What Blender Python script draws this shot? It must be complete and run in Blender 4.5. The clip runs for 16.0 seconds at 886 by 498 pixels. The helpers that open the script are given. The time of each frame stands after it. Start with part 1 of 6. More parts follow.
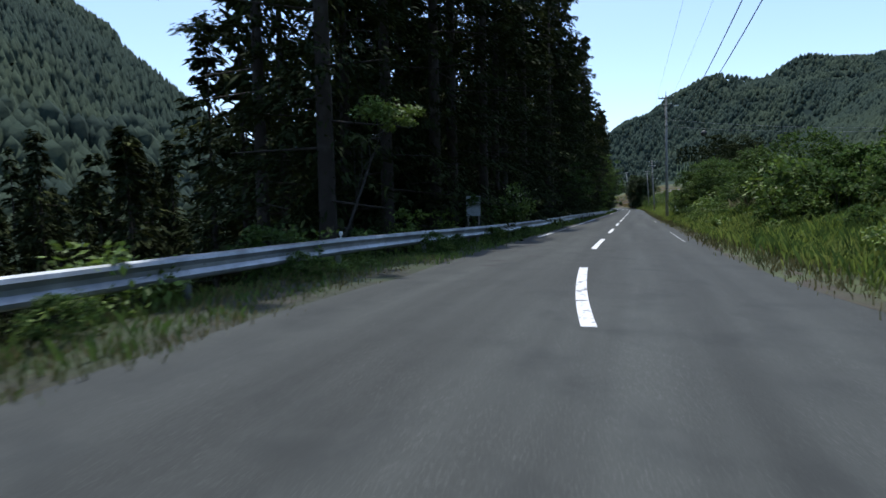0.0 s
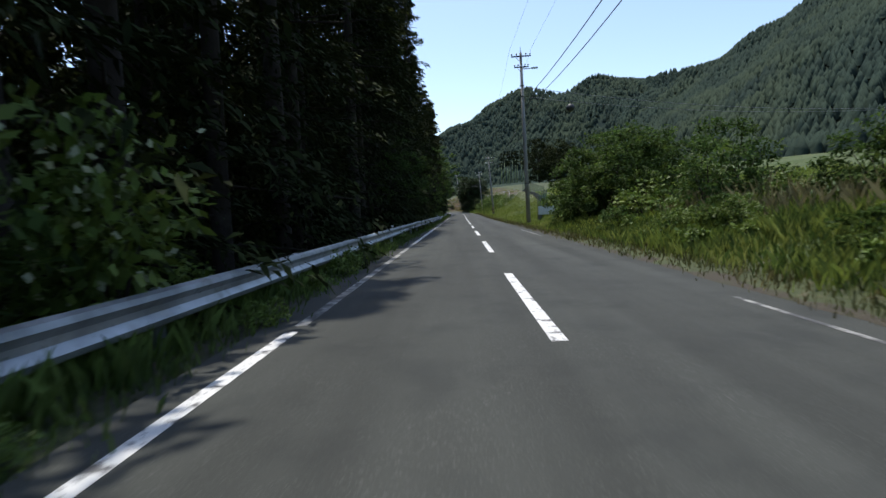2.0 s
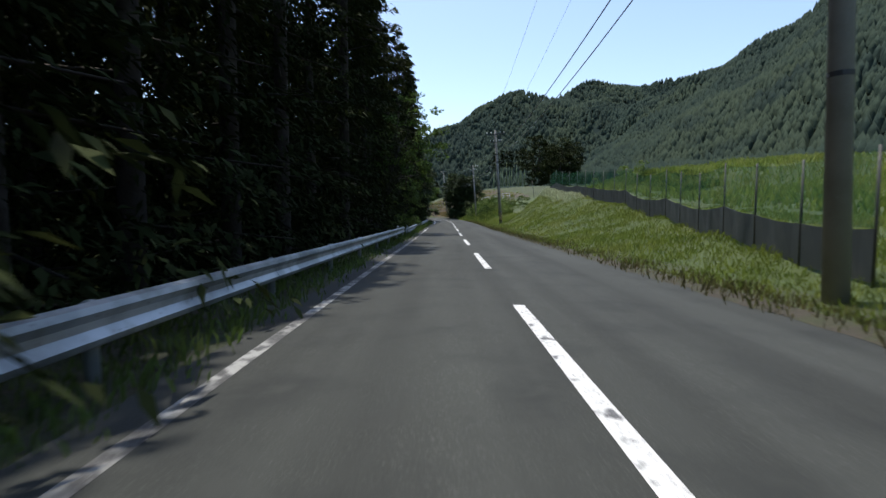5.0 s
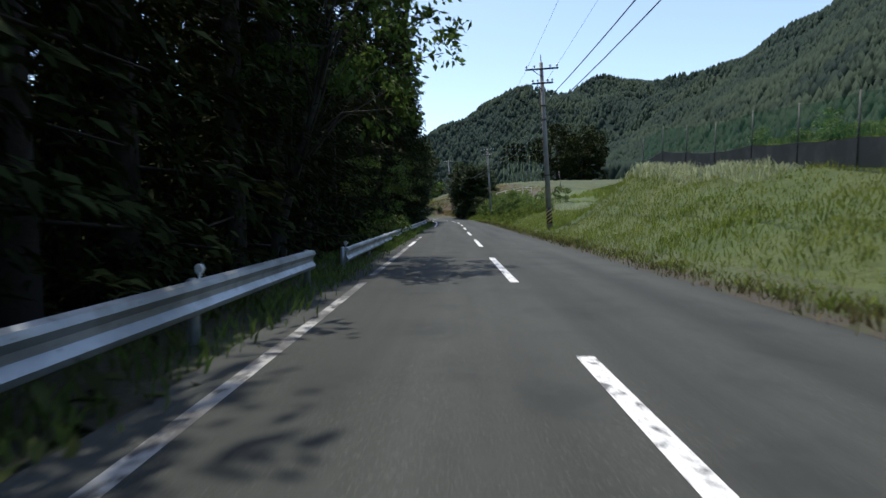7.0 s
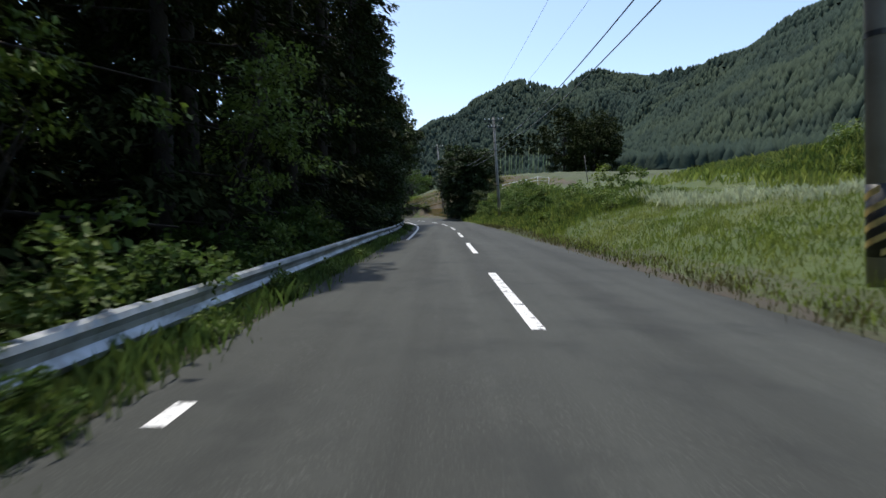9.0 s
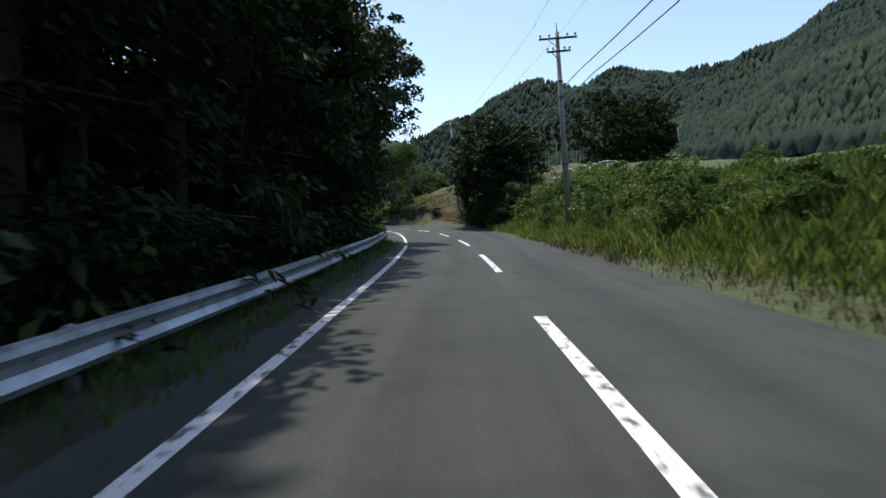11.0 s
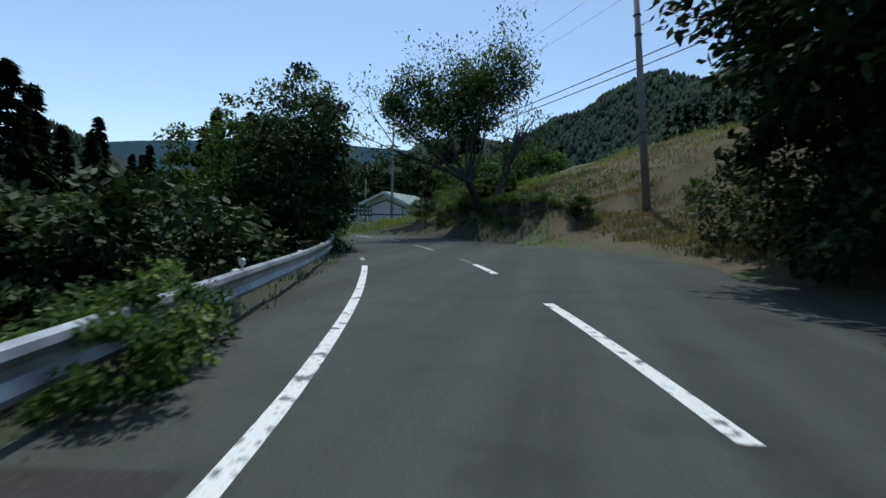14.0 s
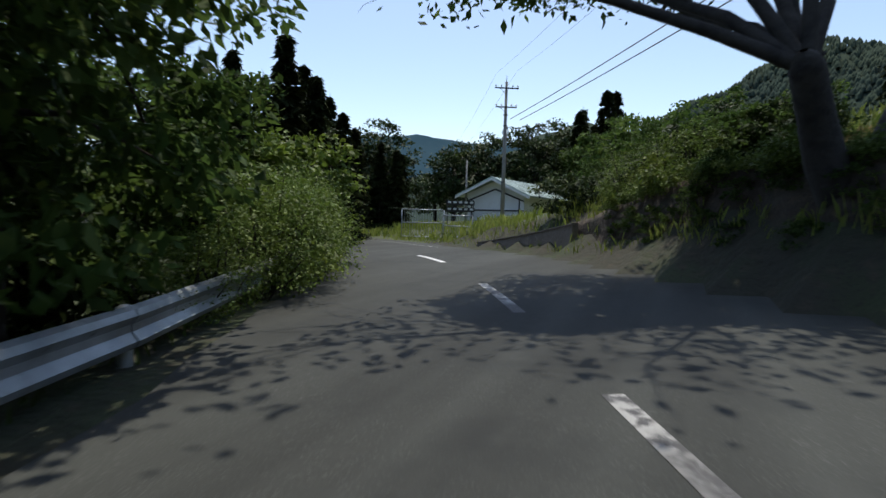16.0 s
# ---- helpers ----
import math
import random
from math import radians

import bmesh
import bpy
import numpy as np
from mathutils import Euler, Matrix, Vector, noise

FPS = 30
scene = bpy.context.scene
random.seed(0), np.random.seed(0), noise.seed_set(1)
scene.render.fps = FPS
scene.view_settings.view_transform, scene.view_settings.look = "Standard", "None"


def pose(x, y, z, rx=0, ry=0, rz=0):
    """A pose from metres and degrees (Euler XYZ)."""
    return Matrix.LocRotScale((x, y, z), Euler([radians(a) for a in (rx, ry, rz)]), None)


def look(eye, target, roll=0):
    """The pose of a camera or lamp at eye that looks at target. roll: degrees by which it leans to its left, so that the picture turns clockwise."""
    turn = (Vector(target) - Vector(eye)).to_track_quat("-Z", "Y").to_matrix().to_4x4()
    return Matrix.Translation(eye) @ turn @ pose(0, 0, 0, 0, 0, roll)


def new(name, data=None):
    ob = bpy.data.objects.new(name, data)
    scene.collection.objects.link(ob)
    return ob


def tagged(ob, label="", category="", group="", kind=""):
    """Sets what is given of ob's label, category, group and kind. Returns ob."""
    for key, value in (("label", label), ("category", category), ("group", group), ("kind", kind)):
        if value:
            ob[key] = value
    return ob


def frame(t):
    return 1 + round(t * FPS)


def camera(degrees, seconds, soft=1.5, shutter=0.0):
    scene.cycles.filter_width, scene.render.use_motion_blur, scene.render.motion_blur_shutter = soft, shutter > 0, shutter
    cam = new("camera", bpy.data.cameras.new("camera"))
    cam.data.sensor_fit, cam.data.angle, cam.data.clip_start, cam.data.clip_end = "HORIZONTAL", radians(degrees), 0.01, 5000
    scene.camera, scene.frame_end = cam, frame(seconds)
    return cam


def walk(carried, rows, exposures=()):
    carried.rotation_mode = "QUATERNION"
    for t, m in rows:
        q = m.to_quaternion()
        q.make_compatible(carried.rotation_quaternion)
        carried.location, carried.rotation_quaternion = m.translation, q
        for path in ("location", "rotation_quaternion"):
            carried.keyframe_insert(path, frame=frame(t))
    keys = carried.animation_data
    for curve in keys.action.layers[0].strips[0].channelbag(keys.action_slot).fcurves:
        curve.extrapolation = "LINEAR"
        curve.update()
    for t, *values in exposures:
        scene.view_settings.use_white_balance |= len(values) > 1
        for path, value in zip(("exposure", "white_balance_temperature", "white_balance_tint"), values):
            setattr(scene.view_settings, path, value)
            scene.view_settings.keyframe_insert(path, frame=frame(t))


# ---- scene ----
cam = camera(82.0, 16.0, soft=1.5, shutter=0.15)
# seconds, place (m), pitch, roll, heading (degrees)
PATH = [
    (0.0, 1.089, -7.441, 1.230, -4.57, -0.75, 20.58),
    (0.5, 0.106, -2.364, 1.277, -3.86, -0.47, 13.70),
    (1.0, -0.495, 2.686, 1.276, -3.95, -1.38, 7.76),
    (1.5, -0.769, 7.881, 1.232, -4.17, -2.17, 3.74),
    (2.0, -0.882, 13.102, 1.195, -4.34, -1.86, 2.05),
    (2.5, -0.853, 18.404, 1.162, -4.01, -1.07, 1.76),
    (3.0, -0.874, 23.846, 1.178, -3.82, -1.37, 1.51),
    (3.5, -0.941, 29.386, 1.216, -4.05, -0.92, 1.10),
    (4.0, -1.000, 34.914, 1.193, -4.02, -0.08, 0.57),
    (4.5, -1.005, 40.394, 1.164, -3.62, 0.22, -0.31),
    (5.0, -1.008, 45.919, 1.148, -3.78, 0.07, 0.28),
    (5.5, -1.039, 51.496, 1.133, -3.85, 0.02, 0.73),
    (6.0, -1.099, 57.141, 1.121, -4.02, -0.02, 0.79),
    (6.5, -1.157, 62.874, 1.100, -3.87, -0.11, 0.80),
    (7.0, -1.152, 68.694, 1.066, -3.84, 0.10, 0.80),
    (7.5, -1.140, 74.522, 1.067, -3.70, -0.57, 0.80),
    (8.0, -1.137, 80.476, 1.078, -3.95, -0.47, 0.57),
    (8.5, -1.117, 86.424, 1.110, -3.90, -0.55, 0.14),
    (9.0, -1.012, 92.235, 1.129, -3.91, -0.16, -0.20),
    (9.5, -0.934, 98.171, 1.128, -3.32, -0.03, -0.19),
    (10.0, -0.911, 104.183, 1.141, -3.63, -0.12, 0.40),
    (10.5, -0.940, 110.292, 1.161, -3.62, -0.23, 0.99),
    (11.0, -0.999, 116.510, 1.208, -3.36, -0.44, 1.50),
    (11.5, -1.075, 122.851, 1.240, -3.25, -0.90, 1.70),
    (12.0, -1.213, 129.332, 1.251, -3.37, -0.40, 2.56),
    (12.5, -1.549, 135.818, 1.300, -3.67, 0.16, 4.16),
    (13.0, -2.207, 142.192, 1.342, -3.52, -0.05, 6.88),
    (13.5, -3.109, 148.499, 1.365, -4.17, 0.62, 9.58),
    (14.0, -4.282, 154.289, 1.402, -3.13, 1.74, 12.39),
    (14.5, -5.620, 159.548, 1.441, -3.86, 1.67, 15.28),
    (15.0, -6.934, 164.255, 1.458, -4.16, 1.45, 18.30),
    (15.5, -8.529, 168.527, 1.472, -3.58, 1.39, 21.20),
    (16.0, -10.027, 172.693, 1.488, -3.82, 1.51, 25.22),
]


def heading(x, y, z, pitch, roll, yaw):
    a, b = radians(yaw), radians(pitch)
    ahead = Vector((-math.sin(a) * math.cos(b), math.cos(a) * math.cos(b), math.sin(b)))
    return look((x, y, z), Vector((x, y, z)) + ahead, roll)


walk(cam, [(t, heading(*p)) for t, *p in PATH], exposures=[(0.0, 0.68, 6000, 10), (1.2, 0.68, 6450, 10), (12.4, 0.7, 6500, 10), (13.2, 0.36, 6300, 7), (14.2, 0.06, 6000, 3), (15.0, -0.1, 6150, 3), (15.6, 0.16, 6500, 6), (16.0, 0.5, 6650, 10)])

# ---- world and sun ----
SUN_DIR = Vector((-0.14, 0.34, 0.93)).normalized()
sky_world = bpy.data.worlds.new("sky")
scene.world = sky_world
sky_world.use_nodes = True
wt = sky_world.node_tree
sky = wt.nodes.new("ShaderNodeTexSky")
sky.sky_type = "NISHITA"
sky.sun_disc = False
sky.sun_elevation = math.asin(SUN_DIR.z)
sky.sun_rotation = math.atan2(SUN_DIR.x, SUN_DIR.y)
sky.altitude = 300
sky.air_density = 1.0
sky.dust_density = 1.1
sky.ozone_density = 0.8
wt.links.new(sky.outputs[0], wt.nodes["Background"].inputs[0])
wt.nodes["Background"].inputs[1].default_value = 0.14
sun_data = bpy.data.lights.new("sun", "SUN")
sun_data.energy = 2.6
sun_data.angle = radians(0.6)
sun_data.color = (1.0, 0.95, 0.86)
sun = new("sun", sun_data)
sun.matrix_world = look(SUN_DIR * 100, (0, 0, 0))


# ---- materials ----
def make_mat(name, base, rough=0.8, metal=0.0, vary=(), bump=(), spec=0.5, trans=0.0, island=0.0, objrand=0.0):
    """vary: rows of (scale, colour, low, high) mixed by noise; bump: rows of (scale, strength)."""
    m = bpy.data.materials.new(name)
    m.use_nodes = True
    nt = m.node_tree
    b = nt.nodes["Principled BSDF"]
    b.inputs["Roughness"].default_value = rough
    b.inputs["Metallic"].default_value = metal
    b.inputs["Specular IOR Level"].default_value = spec
    tc = nt.nodes.new("ShaderNodeTexCoord")
    rgb = nt.nodes.new("ShaderNodeRGB")
    rgb.outputs[0].default_value = (*base, 1)
    cur = rgb.outputs[0]
    for sc, col, lo, hi in vary:
        n = nt.nodes.new("ShaderNodeTexNoise")
        n.inputs["Scale"].default_value = sc
        n.inputs["Detail"].default_value = 5
        nt.links.new(tc.outputs["Object"], n.inputs["Vector"])
        r = nt.nodes.new("ShaderNodeMapRange")
        r.inputs[1].default_value, r.inputs[2].default_value = lo, hi
        nt.links.new(n.outputs[0], r.inputs[0])
        x = nt.nodes.new("ShaderNodeMix")
        x.data_type = "RGBA"
        x.inputs[7].default_value = (*col, 1)
        nt.links.new(r.outputs[0], x.inputs[0])
        nt.links.new(cur, x.inputs[6])
        cur = x.outputs[2]
    for amount, kind in ((island, "Geo"), (objrand, "Obj")):
        if amount:
            if kind == "Geo":
                g = nt.nodes.new("ShaderNodeNewGeometry")
                src = g.outputs["Random Per Island"]
            else:
                g = nt.nodes.new("ShaderNodeObjectInfo")
                src = g.outputs["Random"]
            r = nt.nodes.new("ShaderNodeMapRange")
            r.inputs[3].default_value, r.inputs[4].default_value = 1 - amount, 1 + amount
            nt.links.new(src, r.inputs[0])
            h = nt.nodes.new("ShaderNodeHueSaturation")
            nt.links.new(r.outputs[0], h.inputs["Value"])
            nt.links.new(cur, h.inputs["Color"])
            cur = h.outputs[0]
    nt.links.new(cur, b.inputs["Base Color"])
    prev = None
    for sc, st in bump:
        n = nt.nodes.new("ShaderNodeTexNoise")
        n.inputs["Scale"].default_value = sc
        n.inputs["Detail"].default_value = 4
        nt.links.new(tc.outputs["Object"], n.inputs["Vector"])
        bp = nt.nodes.new("ShaderNodeBump")
        bp.inputs["Strength"].default_value = st
        bp.inputs["Distance"].default_value = 0.5 / sc
        nt.links.new(n.outputs[0], bp.inputs["Height"])
        if prev:
            nt.links.new(prev, bp.inputs["Normal"])
        prev = bp.outputs[0]
    if prev:
        nt.links.new(prev, b.inputs["Normal"])
    if trans:
        tr = nt.nodes.new("ShaderNodeBsdfTranslucent")
        nt.links.new(cur, tr.inputs[0])
        mx = nt.nodes.new("ShaderNodeMixShader")
        mx.inputs[0].default_value = trans
        nt.links.new(b.outputs[0], mx.inputs[1])
        nt.links.new(tr.outputs[0], mx.inputs[2])
        nt.links.new(mx.outputs[0], nt.nodes["Material Output"].inputs[0])
    return m


MAT = {}
MAT["asphalt"] = make_mat("asphalt", (0.044, 0.047, 0.042), 0.85, vary=[(0.25, (0.052, 0.056, 0.050), 0.4, 0.7), (60, (0.10, 0.102, 0.095), 0.55, 0.75), (1.1, (0.037, 0.040, 0.037), 0.5, 0.7), (4.0, (0.050, 0.053, 0.048), 0.52, 0.7)], bump=[(90, 0.35)], spec=0.25)
_nt = MAT["asphalt"].node_tree
_b = _nt.nodes["Principled BSDF"]
_tc, _mp, _no = _nt.nodes.new("ShaderNodeTexCoord"), _nt.nodes.new("ShaderNodeMapping"), _nt.nodes.new("ShaderNodeTexNoise")
_mp.inputs["Scale"].default_value = (1.3, 0.05, 1.0)
_no.inputs["Scale"].default_value, _no.inputs["Detail"].default_value = 1.0, 6
_rg, _hs = _nt.nodes.new("ShaderNodeMapRange"), _nt.nodes.new("ShaderNodeHueSaturation")
_rg.inputs[1].default_value, _rg.inputs[2].default_value, _rg.inputs[3].default_value, _rg.inputs[4].default_value = 0.3, 0.7, 0.72, 1.3
_nt.links.new(_tc.outputs["Object"], _mp.inputs[0])
_nt.links.new(_mp.outputs[0], _no.inputs["Vector"])
_nt.links.new(_no.outputs[0], _rg.inputs[0])
_nt.links.new(_rg.outputs[0], _hs.inputs["Value"])
_nt.links.new(_b.inputs["Base Color"].links[0].from_socket, _hs.inputs["Color"])
_nt.links.new(_hs.outputs[0], _b.inputs["Base Color"])
MAT["patch"] = make_mat("asphalt_patch", (0.026, 0.022, 0.021), 0.9, vary=[(40, (0.07, 0.07, 0.07), 0.55, 0.8)], bump=[(90, 0.4)])
MAT["paint"] = make_mat("road_paint", (0.72, 0.72, 0.70), 0.6, vary=[(7, (0.10, 0.10, 0.10), 0.57, 0.64), (30, (0.2, 0.2, 0.2), 0.58, 0.68)], bump=[(60, 0.2)])
MAT["faded"] = make_mat("faded_road_paint", (0.36, 0.36, 0.34), 0.7, vary=[(1.1, (0.06, 0.06, 0.06), 0.46, 0.58), (7, (0.06, 0.06, 0.06), 0.48, 0.58), (40, (0.2, 0.2, 0.2), 0.55, 0.75)], bump=[(60, 0.2)])
MAT["soil"] = make_mat("soil_and_moss", (0.05, 0.062, 0.024), 0.95, vary=[(0.35, (0.07, 0.09, 0.03), 0.4, 0.65), (3.0, (0.12, 0.10, 0.06), 0.58, 0.75), (14, (0.04, 0.05, 0.02), 0.5, 0.8)], bump=[(6, 0.6), (40, 0.4)])
MAT["dirt"] = make_mat("dry_grass_soil", (0.075, 0.058, 0.036), 0.95, vary=[(0.8, (0.052, 0.052, 0.026), 0.45, 0.65), (0.35, (0.10, 0.075, 0.045), 0.5, 0.65), (9, (0.11, 0.085, 0.055), 0.5, 0.8)], bump=[(12, 0.6)])
MAT["litter"] = make_mat("soil_and_leaf_litter", (0.05, 0.042, 0.029), 0.95, vary=[(2.2, (0.045, 0.05, 0.022), 0.45, 0.65), (18, (0.09, 0.072, 0.048), 0.55, 0.75)], bump=[(25, 0.7)])
MAT["forest_floor"] = make_mat("forest_floor", (0.030, 0.030, 0.017), 0.95, vary=[(0.7, (0.035, 0.05, 0.018), 0.45, 0.65), (5, (0.06, 0.046, 0.03), 0.55, 0.75), (20, (0.02, 0.02, 0.012), 0.5, 0.75)], bump=[(6, 0.6), (40, 0.5)])
MAT["meadow"] = make_mat("meadow_ground", (0.058, 0.088, 0.021), 0.95, vary=[(0.3, (0.078, 0.098, 0.026), 0.42, 0.65), (2.5, (0.045, 0.068, 0.018), 0.5, 0.7), (12, (0.04, 0.048, 0.02), 0.55, 0.8)], bump=[(6, 0.6), (40, 0.5)])
MAT["zinc"] = make_mat("galvanised_steel", (0.44, 0.47, 0.49), 0.4, 0.45, vary=[(1.1, (0.22, 0.24, 0.25), 0.45, 0.62), (5, (0.28, 0.29, 0.28), 0.5, 0.7), (16, (0.12, 0.11, 0.09), 0.64, 0.76)], bump=[(30, 0.1)])
MAT["white_steel"] = make_mat("white_painted_steel", (0.68, 0.70, 0.69), 0.45, vary=[(5, (0.42, 0.42, 0.39), 0.55, 0.75), (20, (0.25, 0.17, 0.10), 0.70, 0.8)])
MAT["concrete"] = make_mat("pole_concrete", (0.31, 0.295, 0.27), 0.85, vary=[(1.2, (0.21, 0.2, 0.18), 0.45, 0.7), (25, (0.33, 0.32, 0.3), 0.6, 0.8)], bump=[(40, 0.2)])
MAT["wood_pole"] = make_mat("weathered_timber", (0.19, 0.17, 0.15), 0.9, vary=[(6, (0.10, 0.09, 0.08), 0.5, 0.7)], bump=[(30, 0.4)])
MAT["dark_metal"] = make_mat("dark_metal", (0.07, 0.07, 0.07), 0.55, 0.6, vary=[(8, (0.12, 0.11, 0.10), 0.5, 0.8)])
MAT["porcelain"] = make_mat("white_porcelain", (0.75, 0.75, 0.72), 0.2)
MAT["cable"] = make_mat("cable_rubber", (0.10, 0.11, 0.12), 0.6)
MAT["yellow"] = make_mat("yellow_band", (0.62, 0.46, 0.16), 0.5, vary=[(9, (0.38, 0.28, 0.1), 0.5, 0.7)])
MAT["black"] = make_mat("black_band", (0.02, 0.02, 0.02), 0.5, vary=[(9, (0.05, 0.05, 0.05), 0.55, 0.75)])
MAT["bark"] = make_mat("bark", (0.038, 0.029, 0.023), 0.95, vary=[(6, (0.034, 0.027, 0.02), 0.45, 0.65), (1.5, (0.095, 0.082, 0.07), 0.55, 0.75)], bump=[(16, 0.7)])
MAT["bark_grey"] = make_mat("grey_bark", (0.11, 0.10, 0.09), 0.95, vary=[(5, (0.05, 0.045, 0.04), 0.45, 0.65), (2, (0.20, 0.19, 0.17), 0.6, 0.75)], bump=[(14, 0.6)])
# dark bark: the old tree's limbs, and shade painted onto the wood's trunks
MAT["bark_dark"] = make_mat("dark_shaded_bark", (0.05, 0.044, 0.038), 0.95, vary=[(5, (0.028, 0.025, 0.022), 0.45, 0.65), (2, (0.085, 0.08, 0.07), 0.6, 0.75)], bump=[(14, 0.6)])
# the pale noise patches are painted in for boughs that catch the sun
MAT["cedar"] = make_mat("cedar_foliage", (0.027, 0.036, 0.012), 0.8, vary=[(0.45, (0.12, 0.135, 0.04), 0.57, 0.75), (3, (0.016, 0.023, 0.009), 0.5, 0.7)], trans=0.12, island=0.4, objrand=0.12, spec=0.06)
MAT["leaf"] = make_mat("broad_leaves", (0.058, 0.10, 0.023), 0.7, vary=[(0.7, (0.11, 0.155, 0.032), 0.48, 0.68), (4, (0.036, 0.07, 0.019), 0.5, 0.7)], trans=0.42, island=0.45, objrand=0.12, spec=0.15)
# darker copy of leaf: shade put into the base, sunlit clumps into the noise
MAT["leaf_shaded"] = make_mat("shaded_broad_leaves", (0.034, 0.056, 0.018), 0.6, vary=[(0.7, (0.11, 0.14, 0.034), 0.54, 0.72), (4, (0.020, 0.036, 0.012), 0.5, 0.7)], trans=0.2, island=0.45, objrand=0.12, spec=0.2)
MAT["leaf_lime"] = make_mat("lime_leaves", (0.11, 0.17, 0.03), 0.6, vary=[(0.8, (0.15, 0.20, 0.03), 0.45, 0.65)], trans=0.3, island=0.4, objrand=0.12, spec=0.35)
MAT["grass"] = make_mat("grass_blades", (0.215, 0.27, 0.052), 0.7, vary=[(0.25, (0.29, 0.32, 0.085), 0.42, 0.62), (1.5, (0.13, 0.19, 0.04), 0.5, 0.7)], trans=0.5, island=0.25, spec=0.15)
# leafy weeds, with the verge's shade put into their darker green
MAT["weeds"] = make_mat("shade_toned_weeds", (0.10, 0.155, 0.034), 0.7, vary=[(0.6, (0.12, 0.16, 0.04), 0.48, 0.66), (2.5, (0.05, 0.085, 0.022), 0.5, 0.7)], trans=0.4, island=0.4, spec=0.25)
MAT["grass_dry"] = make_mat("dry_grass_blades", (0.18, 0.155, 0.065), 0.8, vary=[(1.2, (0.11, 0.12, 0.04), 0.42, 0.62)], trans=0.2, island=0.4, spec=0.2)
MAT["brown_grass"] = make_mat("brown_grass_blades", (0.32, 0.235, 0.10), 0.85, vary=[(0.5, (0.16, 0.15, 0.06), 0.45, 0.62)], trans=0.45, island=0.35, spec=0.1)
MAT["cut_earth"] = make_mat("cut_earth", (0.058, 0.043, 0.03), 0.95, vary=[(1.2, (0.045, 0.042, 0.026), 0.45, 0.65), (6, (0.12, 0.09, 0.06), 0.55, 0.75), (22, (0.03, 0.024, 0.018), 0.52, 0.7)], bump=[(4, 0.8), (25, 0.6)])
MAT["reed"] = make_mat("dry_reeds", (0.26, 0.235, 0.12), 0.85, vary=[(2, (0.16, 0.15, 0.07), 0.45, 0.65)], trans=0.35, island=0.4, spec=0.1)
MAT["flower"] = make_mat("pale_grass_heads", (0.50, 0.54, 0.34), 0.8, trans=0.5, island=0.25)
# paler and bluer than the trees themselves: haze over the hills, put into the colour
MAT["far_wood"] = make_mat("far_woods", (0.030, 0.046, 0.036), 0.95, vary=[(0.012, (0.042, 0.058, 0.038), 0.42, 0.62), (0.05, (0.022, 0.035, 0.030), 0.5, 0.7)], bump=[(0.8, 0.4)], island=0.1, spec=0.05)
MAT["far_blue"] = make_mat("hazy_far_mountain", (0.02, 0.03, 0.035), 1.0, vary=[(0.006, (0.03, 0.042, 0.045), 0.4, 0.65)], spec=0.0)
# a faint blue glow on the mountain stands in for the haze before it
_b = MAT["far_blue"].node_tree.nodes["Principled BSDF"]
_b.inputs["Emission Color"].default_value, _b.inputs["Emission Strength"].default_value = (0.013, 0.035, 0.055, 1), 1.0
MAT["old_concrete"] = make_mat("weathered_brown_concrete", (0.20, 0.165, 0.13), 0.9, vary=[(0.9, (0.12, 0.10, 0.078), 0.45, 0.65), (4, (0.27, 0.235, 0.19), 0.55, 0.75), (14, (0.08, 0.075, 0.05), 0.6, 0.75)], bump=[(9, 0.4), (45, 0.3)])
MAT["plaster"] = make_mat("white_plaster", (0.86, 0.86, 0.84), 0.8, vary=[(1.3, (0.76, 0.76, 0.73), 0.5, 0.75)])
MAT["roof"] = make_mat("green_grey_sheet_roof", (0.46, 0.55, 0.50), 0.45, 0.2, vary=[(1.0, (0.22, 0.27, 0.26), 0.5, 0.7)])
MAT["trim"] = make_mat("dark_trim", (0.03, 0.03, 0.032), 0.6)
MAT["net"] = make_mat("green_net", (0.02, 0.17, 0.075), 0.75, vary=[(2, (0.015, 0.13, 0.06), 0.45, 0.7)], trans=0.3)
_nt = MAT["net"].node_tree
_mix, _clear = _nt.nodes.new("ShaderNodeMixShader"), _nt.nodes.new("ShaderNodeBsdfTransparent")
_mix.inputs[0].default_value = 0.78
_nt.links.new(_nt.nodes["Material Output"].inputs[0].links[0].from_socket, _mix.inputs[1])
_nt.links.new(_clear.outputs[0], _mix.inputs[2])
_nt.links.new(_mix.outputs[0], _nt.nodes["Material Output"].inputs[0])
MAT["grey_board"] = make_mat("weathered_grey_board", (0.27, 0.30, 0.31), 0.7, vary=[(3, (0.18, 0.21, 0.2), 0.5, 0.7), (14, (0.34, 0.36, 0.36), 0.55, 0.75)])
MAT["sheet"] = make_mat("dark_sheeting", (0.035, 0.045, 0.05), 0.6, vary=[(2, (0.06, 0.07, 0.075), 0.5, 0.7)])
MAT["board"] = make_mat("white_board", (0.74, 0.76, 0.76), 0.5, vary=[(3, (0.6, 0.6, 0.58), 0.55, 0.75)])


# ---- mesh helpers ----
def mesh_from(name, verts, faces, mats, smooth=False, index=None):
    me = bpy.data.meshes.new(name)
    me.from_pydata([tuple(v) for v in verts], [], [tuple(f) for f in faces])
    for m in mats if isinstance(mats, (list, tuple)) else [mats]:
        me.materials.append(m)
    if index is not None:
        me.polygons.foreach_set("material_index", index)
    if smooth:
        me.polygons.foreach_set("use_smooth", [True] * len(me.polygons))
    me.update()
    return me


